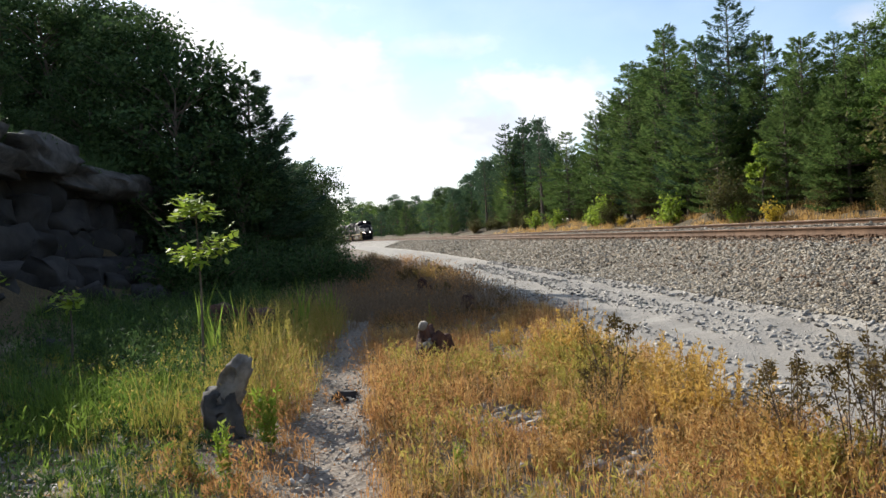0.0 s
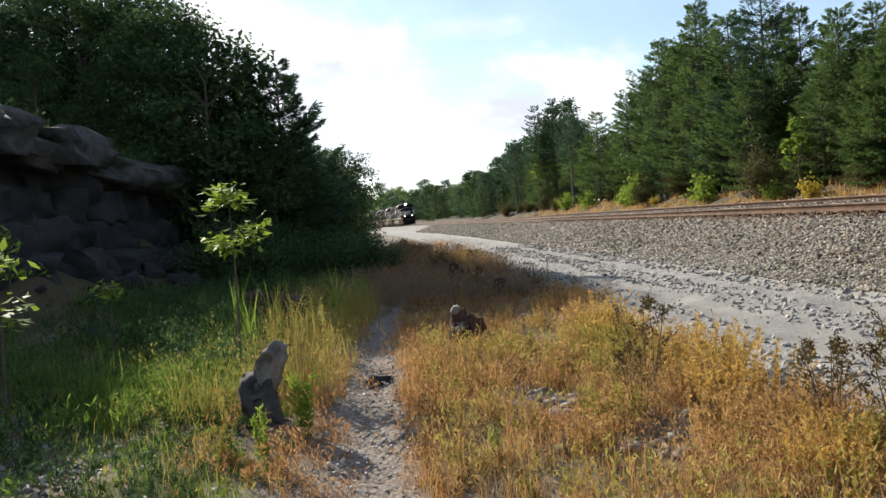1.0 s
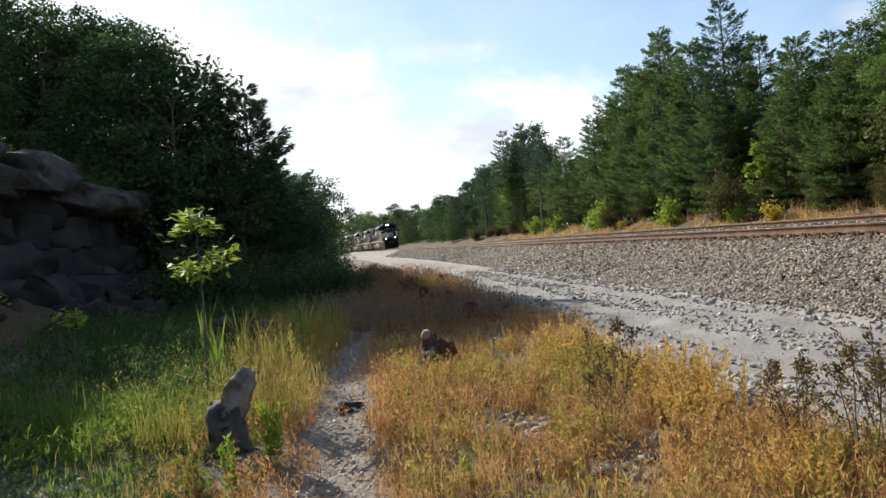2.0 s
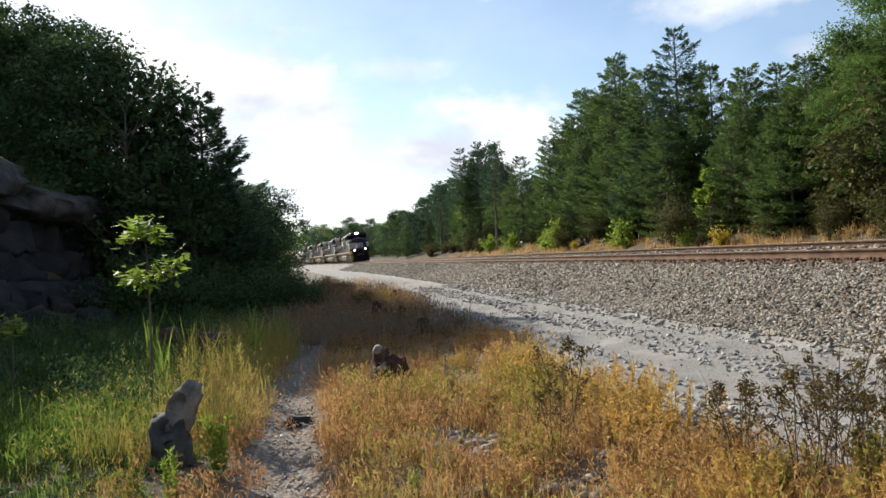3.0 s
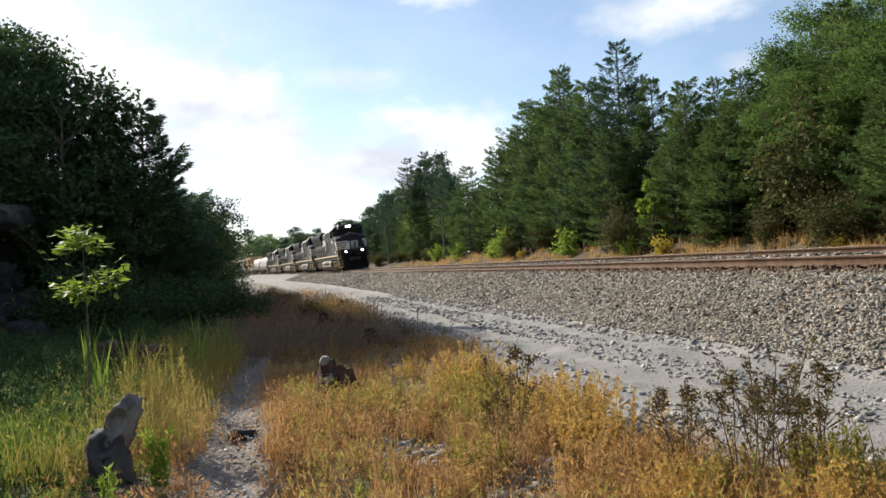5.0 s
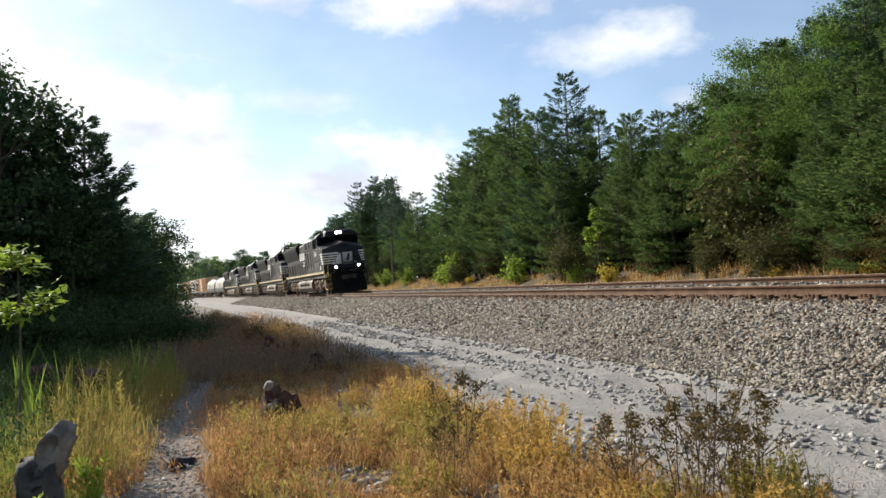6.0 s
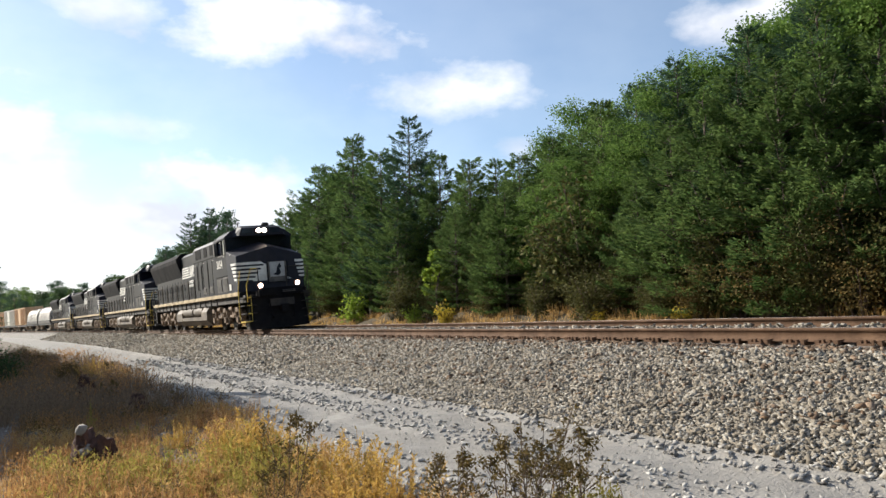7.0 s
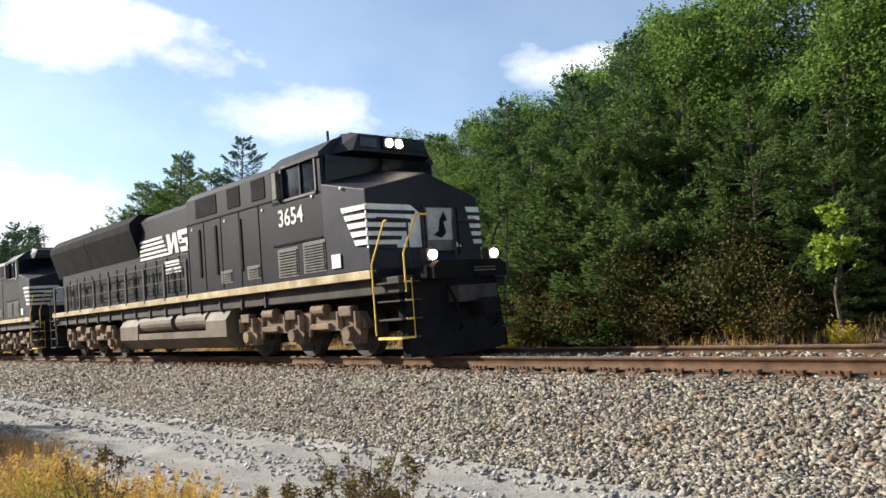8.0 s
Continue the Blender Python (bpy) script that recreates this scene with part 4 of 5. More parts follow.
    for s in (-1, 1):
        x = s * 1.505
        for y in (6.36, 7.6, 8.5):
            bm = bmesh.new()
            box(bm, x - .02, x + .02, y - .05, y + .05, 2.05, 3.25, .008)
            part("door_hinge", bm, M_pilot, loco)
        bm = bmesh.new()
        box(bm, x - .012, x + .012, 3.0, 4.9, 2.42, 2.46)
        part("rain_strip", bm, M_pilot, loco)
        for y in np.arange(5.5, 9.2, .92):
            bm = bmesh.new()
            box(bm, x - .006, x + .006, y - .012, y + .012, 1.7, 3.42)
            part("panel_seam", bm, M_pilot, loco)
        bm = bmesh.new()
        box(bm, x - .008, x + .008, 4.9, 9.2, 3.42, 3.45)
        part("belt_seam", bm, M_pilot, loco)
        for y in (2.3, 3.3, 5.3, 7.1, 8.9):
            bm = bmesh.new()
            rod(bm, (x, y, 3.3), (x + s * .02, y, 3.3), .035, .03, 8)
            part("marker_light", bm, M_white, loco)
    for y0, y1, z0, z1 in ((2.98, 3.72, 1.8, 2.36), (4.0, 4.72, 1.78, 2.32), (5.6, 6.1, 1.85, 2.08), (6.9, 7.4, 1.85, 2.08)):
        for s in (-1, 1):
            bm = bmesh.new()
            n = int((z1 - z0) / .055)
            for k in range(n):
                z = z0 + (k + .5) * (z1 - z0) / n
                box(bm, min(s * 1.5, s * 1.53), max(s * 1.5, s * 1.53), y0, y1, z - .014, z + .014)
            box(bm, min(s * 1.5, s * 1.508), max(s * 1.5, s * 1.508), y0 - .04, y1 + .04, z0 - .04, z1 + .04)
            part("grille", bm, M_grille, loco, "slatted grey louvre grille")
    bm = bmesh.new()
    for s in (-1, 1):
        box(bm, min(s * 1.5, s * 1.512), max(s * 1.5, s * 1.512), 2.45, 2.75, 1.78, 2.05)
    part("notice_plate", bm, M_white, loco, "small white notice plate")
    # long hood
    bm = bmesh.new()
    sec = [(-1.32, 1.66), (-1.32, 3.98), (-1.12, 4.14), (-.6, 4.26), (.6, 4.26), (1.12, 4.14), (1.32, 3.98), (1.32, 1.66)]
    extrude_profile(bm, sec, 9.2, 20.4)
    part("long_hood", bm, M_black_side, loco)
    for s in (-1, 1):
        for y in np.arange(9.75, 20.3, .78):
            bm = bmesh.new()
            box(bm, min(s * 1.32, s * 1.34), max(s * 1.32, s * 1.34), y - .34, y + .34, 1.8, 2.78, .01)
            box(bm, min(s * 1.34, s * 1.36), max(s * 1.34, s * 1.36), y + .2, y + .26, 2.2, 2.35)
            if y > 13.2:
                for k in range(5):
                    box(bm, min(s * 1.335, s * 1.352), max(s * 1.335, s * 1.352), y - .26, y + .12, 1.95 + .15 * k, 2.02 + .15 * k)
            part("hood_door", bm, M_black_side, loco)
    # radiator wings
    bm = bmesh.new()
    sec = [(-1.3, 2.9), (-1.58, 3.8), (-1.58, 4.0), (-1.3, 4.26), (1.3, 4.26), (1.58, 4.0), (1.58, 3.8), (1.3, 2.9)]
    extrude_profile(bm, sec, 12.95, 17.0)
    extrude_profile(bm, sec, 17.04, 20.9)
    # near-black steel also carries the shade of the down-slanting wing faces
    part("radiator_housing", bm, M_pilot, loco, "dark overhanging radiator housing")
    bm = bmesh.new()
    for y in np.arange(5.3, 8.9, .55):
        box(bm, -.5, .5, y, y + .3, 4.36, 4.45, .02)
    for y in np.arange(9.6, 12.8, .8):
        box(bm, -.45, .45, y, y + .45, 4.29, 4.4, .02)
    rod(bm, (0, 10.9, 4.3), (0, 10.9, 4.62), .28, .24, 14)
    for k in range(3):
        rod(bm, (.5, 4.1 - .12 * k, 4.6), (.5 + .1 * k, 3.6, 4.74), .05, .08, 8)
    rod(bm, (-.6, 3.9, 4.6), (-.6, 3.9, 4.85), .03, .03, 6)
    part("roof_gear", bm, M_frame, loco)
    # nose band: white fields with black bars on the front, white bars round the sides
    lean = lambda zz: 1.57 + (zz - 1.66) * .02
    for s in (-1, 1):
        for k in range(5):
            z = 2.89 - k * .165
            bm = bmesh.new()
            y1 = 2.36 - k * .09
            slab_yz(bm, [(lean(z) - .012, z), (y1, z + .02), (y1 - .05, z - .085), (lean(z) - .012, z - .09)], min(s * 1.468, s * 1.5), max(s * 1.468, s * 1.5))
            part("side_stripe", bm, M_white, loco)
        x0, x1 = (-1.475, -.18) if s < 0 else (.72, 1.475)
        bm = bmesh.new()
        slab = [(x0, 2.07), (x1, 2.07), (x1, 2.9), (x0, 2.9)]
        extrude_profile(bm, slab, lean(2.5) - .022, lean(2.5) + .04)
        field = part("nose_field", bm, M_white, loco, "soiled white field on the nose front")
        for k in range(5):
            z = 2.79 - k * .165
            bm = bmesh.new()
            a, b = (-1.48, -.3 - .13 * k) if s < 0 else (.8 + .03 * k, 1.48)
            box(bm, a, b, lean(z) - .034, lean(z) - .01, z - .075, z)
            part("black_bar", bm, M_black, field)
    bm = bmesh.new()
    box(bm, -.14, .68, 1.5, 1.6, 1.98, 2.86, .02)
    part("nose_door", bm, M_grille, loco, "grey-white nose door with a dark emblem")
    bm = bmesh.new()
    box(bm, -.06, .6, 1.488, 1.51, 2.2, 2.84, .008)
    part("door_panel", bm, M_plate, loco)
    for x in (-.17, .71):
        bm = bmesh.new()
        pipe(bm, [(x, 1.5, 1.9), (x, 1.44, 1.95), (x, 1.44, 2.8), (x, 1.5, 2.86)], .016)
        part("door_grab_rail", bm, M_pilot, loco)
    bm = bmesh.new()
    for p in ([(-.2, 2.3), (-.05, 2.38), (.0, 2.62), (.12, 2.78), (.2, 2.6), (.1, 2.56), (.16, 2.34), (.02, 2.24)],):
        bm.faces.new([bm.verts.new((x + .26, 1.478, z)) for x, z in p])
    bmesh.ops.solidify(bm, geom=list(bm.faces), thickness=.008)
    part("emblem", bm, M_black, loco, "plain dark emblem shape")
    # front platform, pilot, plow, coupler
    bm = bmesh.new()
    box(bm, -1.45, 1.45, 1.4, 1.65, 1.42, 1.66, .03)
    box(bm, -1.0, 1.0, .55, 1.42, 1.42, 1.64, .02)
    part("front_platform", bm, M_pilot, loco)
    bm = bmesh.new()
    extrude_profile(bm, [(-.95, 1.4), (-.95, 1.62), (-.8, 1.72), (.8, 1.72), (.95, 1.62), (.95, 1.4)], .42, .58)
    for k in range(3):
        box(bm, -.9, .9, .4, .43, 1.45 + .08 * k, 1.48 + .08 * k)
    part("anticlimber", bm, M_pilot, loco, "black ribbed anticlimber on the front platform")
    bm = bmesh.new()
    box(bm, .06, .62, .405, .42, 1.5, 1.58)
    part("number_plate", bm, M_grille, loco)
    # swept-back plow below the platform
    bm = bmesh.new()
    low = [(-1.27, .86), (-.5, .5), (0, .36), (.5, .5), (1.27, .86), (1.24, 1.1), (-1.24, 1.1)]
    rows = []
    for z, push, k in ((.03, -.02, 1.0), (.3, .0, 1.0), (.62, .08, .99), (.9, .08, .97), (1.42, .06, .93)):
        rows.append([bm.verts.new((x * k, y + push, z)) for x, y in low])
    n = len(low)
    bm.faces.new(rows[0])
    bm.faces.new(rows[-1][::-1])
    for ra, rb in zip(rows, rows[1:]):
        for i in range(n):
            j = (i + 1) % n
            bm.faces.new((ra[i], ra[j], rb[j], rb[i]))
    bmesh.ops.recalc_face_normals(bm, faces=bm.faces)
    part("pilot", bm, M_pilot, loco, "black pilot with snow plow")
    bm = bmesh.new()
    box(bm, -.12, .12, .1, .6, .74, .96, .03)
    box(bm, -.17, .17, -.02, .16, .68, 1.0, .04)
    part("coupler", bm, M_pilot, loco)
    for x in (-.5, .55):
        bm = bmesh.new()
        pipe(bm, [(x, .6, 1.3), (x, .38, .95), (x * .9, .33, .55), (x * .8, .45, .45)], .03)
        part("air_hose", bm, M_pilot, loco)
    for s in (-1, 1):
        bm = bmesh.new()
        rod(bm, (s * .8, .55, 1.84), (s * .8, .61, 1.84), .085, .085, 16)
        lamp = part("ditch_light", bm, M_ditch, loco, "lit reddish-white ditch light")
        bm = bmesh.new()
        box(bm, s * .8 - .12, s * .8 + .12, .61, .8, 1.72, 1.96, .02)
        part("lamp_housing", bm, M_frame, lamp)
        # corner steps and handrails
        bm = bmesh.new()
        for k in range(4):
            box(bm, min(s * .98, s * 1.48), max(s * .98, s * 1.48), .78, 1.45, .38 + .33 * k, .41 + .33 * k)
        part("step", bm, M_frame, loco)
        bm = bmesh.new()
        for k in range(4):
            a, b = s * 1.2, s * (1.5 if k == 0 else 1.37)
            box(bm, min(a, b), max(a, b), .75, .775, .38 + .33 * k, .415 + .33 * k)
        box(bm, min(s * 1.485, s * 1.505), max(s * 1.485, s * 1.505), .78, 1.45, .37, .42)
        pipe(bm, [(s * 1.2, .76, .4), (s * 1.2, .76, 1.45)], .008)
        part("step_edge", bm, M_yellow_paint if s < 0 else M_frame, loco, "yellow step edges" if s < 0 else "")
        bm = bmesh.new()
        x = s * 1.5
        pipe(bm, [(x, 1.5, .45), (x, 1.5, 1.75), (x, 1.05, 2.5), (x, .98, 2.5)], .017)
        pipe(bm, [(s * 1.35, .75, 1.2), (s * 1.35, .75, 1.9), (s * 1.2, .5, 2.56), (s * .95, .5, 2.56)], .017)
        part("handrail", bm, M_yellow_paint if s < 0 else M_frame, loco, "yellow grab rail" if s < 0 else "")
        bm = bmesh.new()
        pipe(bm, [(s * .62, 1.45, 1.66), (s * .62, 1.45, 2.6), (s * 1.3, 1.5, 2.62)], .02)
        part("nose_rail", bm, M_frame, loco)
        bm = bmesh.new()
        pipe(bm, [(s * 1.5, 9.3, 2.56), (s * 1.5, 21.0, 2.56), (s * 1.5, 21.5, 2.2), (s * 1.5, 21.5, .45)], .02)
        part("side_rail", bm, M_frame, loco)
        bm = bmesh.new()
        pipe(bm, [(s * 1.5, 9.3, 2.1), (s * 1.5, 20.9, 2.1)], .012)
        part("lower_rail", bm, M_frame, loco)
        for y in np.arange(9.4, 21.2, 1.43):
            bm = bmesh.new()
            box(bm, min(s * 1.47, s * 1.53), max(s * 1.47, s * 1.53), y - .05, y + .05, 1.6, 2.6)
            part("stanchion", bm, M_frame, loco)
        bm = bmesh.new()
        for k in range(4):
            box(bm, min(s * .98, s * 1.5), max(s * .98, s * 1.5), 21.0, 21.6, .38 + .33 * k, .41 + .33 * k)
        pipe(bm, [(s * 1.5, 20.9, .4), (s * 1.5, 20.9, 2.5)], .02)
        part("rear_step", bm, M_frame, loco)
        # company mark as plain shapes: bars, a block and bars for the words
        xx = (min(s * 1.322, s * 1.34), max(s * 1.322, s * 1.34))
        for k in range(5):
            z = 3.42 - k * .125
            bm = bmesh.new()
            slab_yz(bm, [(11.25 - .1 * k, z), (12.85, z), (12.88, z - .07), (11.2 - .1 * k, z - .07)], *xx)
            part("mark_bar", bm, M_white, loco)
        bm = bmesh.new()
        slab_yz(bm, [(10.95, 3.42), (10.72, 3.42), (10.62, 3.1), (10.5, 3.42), (10.3, 3.42), (10.16, 2.86), (10.36, 2.86), (10.46, 3.22), (10.6, 2.86), (10.8, 2.86)], *xx)
        part("mark_block", bm, M_white, loco, "plain white zigzag block on the hood")
        for p in ([(9.52, 3.44), (10.18, 3.44), (10.2, 3.3), (9.54, 3.3)], [(9.95, 3.32), (10.2, 3.32), (10.14, 3.12), (9.9, 3.12)], [(9.5, 3.2), (10.12, 3.2), (10.08, 3.08), (9.46, 3.08)], [(9.46, 3.1), (9.7, 3.1), (9.62, 2.86), (9.4, 2.86)], [(9.4, 2.98), (10.06, 2.98), (10.02, 2.85), (9.38, 2.85)]):
            bm = bmesh.new()
            slab_yz(bm, p, *xx)
            part("mark_slash", bm, M_white, loco)
        for z, y0, y1 in ((2.6, 10.15, 11.1), (2.4, 10.05, 11.25)):
            bm = bmesh.new()
            box(bm, min(s * 1.34, s * 1.352), max(s * 1.34, s * 1.352), y0, y1, z - .07, z + .07)
            part("word_bar", bm, M_white, loco)
        # air reservoirs above the tank
        bm = bmesh.new()
        for y0, y1 in ((8.6, 10.4), (10.7, 12.9)):
            rod(bm, (s * 1.22, y0, .98), (s * 1.22, y1, .98), .23, .23, 16)
        part("air_reservoir", bm, M_tank, loco, "dusty cylindrical air reservoir")
    # fuel tank
    bm = bmesh.new()
    sec = [(-1.3, 1.2), (-1.48, .95), (-1.48, .55), (-1.2, .26), (1.2, .26), (1.48, .55), (1.48, .95), (1.3, 1.2)]
    extrude_profile(bm, sec, 7.4, 8.5)
    extrude_profile(bm, sec, 13.0, 14.4)
    extrude_profile(bm, [(-1.46, .72), (-1.46, .55), (-1.2, .26), (1.2, .26), (1.46, .55), (1.46, .72)], 8.5, 13.0)
    box(bm, -.85, .85, 8.5, 13.0, .7, 1.2)
    part("fuel_tank", bm, M_tank, loco, "dusty brown fuel tank slung below the frame")
    # rear platform
    bm = bmesh.new()
    box(bm, -1.4, 1.4, 20.4, 21.6, 1.5, 1.66, .02)
    box(bm, -1.3, 1.3, 21.5, 21.7, .5, 1.5)
    part("rear_platform", bm, M_frame, loco)
    truck(loco, 2.75 + 2.03, "dusty brown three-axle truck frame")
    truck(loco, 2.75 + 2.03 + 13.2, "dusty brown three-axle truck frame")
    return loco


def build_coil_car():
    car = tagged(new("coil_car"), "coil-steel freight car with two rounded dull metal covers", "freight car", "freight cars")
    bm = bmesh.new()
    box(bm, -1.4, 1.4, 0, 15.0, .95, 1.35, .02)
    box(bm, -1.5, 1.5, .3, 14.7, 1.2, 1.7, .02)
    part("car_frame", bm, M_frame, car)
    for y0, y1 in ((.8, 7.3), (7.7, 14.2)):
        bm = bmesh.new()
        sec = [(1.45 * math.cos(a), 1.7 + 2.0 * math.sin(a) ** .8) for a in np.linspace(0, math.pi, 13)]
        extrude_profile(bm, sec, y0, y1)
        for y in np.arange(y0 + .4, y1, 1.1):
            extrude_profile(bm, [(x * 1.02, 1.7 + (z - 1.7) * 1.02) for x, z in sec], y, y + .08)
        part("cover", bm, M_cover, car, "rounded ribbed metal cover")
    truck(car, 2.2, "dusty two-axle truck", 2, 1.75, .46)
    truck(car, 12.8, "dusty two-axle truck", 2, 1.75, .46)
    return car


def build_box_car(mat, label):
    car = tagged(new("box_car"), label, "freight car", "freight cars")
    bm = bmesh.new()
    box(bm, -1.4, 1.4, 0, 17.0, .9, 1.2, .02)
    part("car_frame", bm, M_frame, car)
    bm = bmesh.new()
    box(bm, -1.45, 1.45, .6, 16.4, 1.2, 4.3, .04)
    for y in np.arange(1.0, 16.3, .6):
        for s in (-1, 1):
            box(bm, min(s * 1.45, s * 1.5), max(s * 1.45, s * 1.5), y, y + .12, 1.25, 4.2)
    part("car_body", bm, mat, car)
    bm = bmesh.new()
    for s in (-1, 1):
        box(bm, min(s * 1.5, s * 1.54), max(s * 1.5, s * 1.54), 7.0, 10.0, 1.3, 4.1, .02)
    part("sliding_door", bm, mat, car)
    truck(car, 2.4, "dusty two-axle truck", 2, 1.75, .46)
    truck(car, 14.6, "dusty two-axle truck", 2, 1.75, .46)
    return car


def wheels_of(ob):
    return [o for o in ob.children_recursive if o.name.startswith("wheelset")]


lead = build_locomotive()
train = [(lead, 0.0, 22.0)]
at_u = 0.0
for k in range(3):
    at_u += 22.7
    ob = copy_thing(lead, pose(0, 0, 0))
    tagged(ob, "black diesel freight locomotive coupled behind the leading one")
    train.append((ob, at_u, 22.0))
    for o in ob.children:
        if o.name.startswith(("headlight", "ditch_light")):
            o.data = o.data.copy()
            o.data.materials[0] = M_glass
            o["label"] = "unlit lamp of a trailing locomotive"
# the leader alone carries its readable road number
for s in (-1, 1):
    lettering("3654", .5, lead, M_white, pose(s * 1.507, 4.66 if s < 0 else 3.42, 2.84, 90, 0, -90 if s < 0 else 90), "white painted road number below the cab window")
at_u += 22.9
coil = build_coil_car()
train.append((coil, at_u, 15.0))
at_u += 15.7
train.append((copy_thing(coil, pose(0, 0, 0)), at_u, 15.0))
at_u += 15.8
box_a = build_box_car(M_orange, "faded orange box car with ribbed sides")
train.append((box_a, at_u, 17.0))
at_u += 17.8
box_b = build_box_car(M_container, "pale cream box car with ribbed sides")
train.append((box_b, at_u, 17.0))
for src in (box_a, box_b, box_a):
    at_u += 17.8
    train.append((copy_thing(src, pose(0, 0, 0)), at_u, 17.0))


def vehicle_pose(y, length):
    """Pose of a vehicle whose front stands at y, on the curve and leaning with the track."""
    a, b = y + length * .2, y + length * .8
    xa, xb = float(track_x(a)), float(track_x(b))
    rz = -math.degrees(math.atan2(xb - xa, b - a))
    rx = math.degrees(math.atan2(float(climb(b) - climb(a)), b - a))
    x = xa + (xb - xa) * (y - a) / (b - a)
    z = rail_top(y, 0) + 0.0
    return pose(x, y, z, rx, -TILT, rz)

# ---- rock, stumps and plants beside the path ----


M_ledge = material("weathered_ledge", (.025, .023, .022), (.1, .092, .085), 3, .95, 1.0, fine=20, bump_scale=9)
M_rock_mid = material("lichen_streaked_rock", (.07, .06, .05), (.26, .23, .2), 5, .95, 1.0, fine=25, bump_scale=12)


def rough_block(bm, centre, size, turn, seed, jag=.16, cuts=3):
    """A broken block of rock: split faces, layered and chipped."""
    b2 = bmesh.new()
    bmesh.ops.create_cube(b2, size=1.0)
    bmesh.ops.subdivide_edges(b2, edges=list(b2.edges), cuts=cuts, use_grid_fill=True)
    off = Vector((seed * 3.7, seed * 1.9, seed * 5.1))
    for v in b2.verts:
        p = v.co.copy()
        r = p.normalized() * (.5 + .12 * p.length)
        p = p.lerp(r, .35)
        n1 = noise.noise_vector(p * 1.7 + off)
        n2 = noise.noise_vector(p * 5.0 + off)
        v.co = p + n1 * jag + n2 * jag * .45
        v.co.z += .04 * math.sin(v.co.z * 22 + seed)
    m = Matrix.Translation(centre) @ turn @ Matrix.Diagonal((*size, 1))
    bmesh.ops.transform(b2, matrix=m, verts=b2.verts)
    for face in b2.faces:
        face.smooth = True
    me = bpy.data.meshes.new("tmp")
    b2.to_mesh(me)
    b2.free()
    bm.from_mesh(me)
    bpy.data.meshes.remove(me)


def build_outcrop():
    crop = tagged(new("rock_outcrop"), "dark layered shale outcrop with an overhanging ledge in the bank", "rock outcrop", kind="structure")
    k = 0
    y = 5.0
    while y < 33:
        ln = random.uniform(1.8, 3.4)
        k += 1
        bm = bmesh.new()
        z = 4.1 + random.uniform(-.15, .15) - .012 * (y - 12)
        rough_block(bm, (-8.35 + random.uniform(-.25, .2), y, z), (2.4, ln * 1.15, random.uniform(.55, .9)), pose(0, 0, 0, random.uniform(-4, 4), random.uniform(4, 14), random.uniform(-12, 12)), k, .22, 5)
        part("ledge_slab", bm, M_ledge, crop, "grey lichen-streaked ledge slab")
        y += ln * .85
    y = 4.0
    while y < 32:
        ln = random.uniform(1.3, 2.6)
        # recessed face below the slabs, its shade carried by the rock colour
        for z, x in ((1.0, -7.7), (1.8, -8.2), (2.6, -8.55), (3.3, -8.7)):
            k += 1
            bm = bmesh.new()
            rough_block(bm, (x + random.uniform(-.25, .25), y + random.uniform(-.4, .4), z * (1 - .5 * max(0, (y - 26) / 10)) + float(climb(y))), (1.4, ln * 1.2, .95), pose(0, 0, 0, random.uniform(-8, 8), random.uniform(-10, 16), random.uniform(-14, 14)), k, .22, 4)
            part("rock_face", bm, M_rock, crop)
        y += ln * .85
    for j in range(48):
        k += 1
        y = random.uniform(5, 26)
        x = random.uniform(-7.4, -4.6)
        s = random.uniform(.15, .7)
        bm = bmesh.new()
        rough_block(bm, (x, y, float(ground_z(x, y)) + s * .15), (s, s * random.uniform(.7, 1.4), s * .6), pose(0, 0, 0, random.uniform(-25, 25), random.uniform(-25, 25), random.uniform(0, 360)), k, cuts=2)
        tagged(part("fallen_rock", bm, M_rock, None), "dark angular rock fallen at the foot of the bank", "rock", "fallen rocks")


build_outcrop()


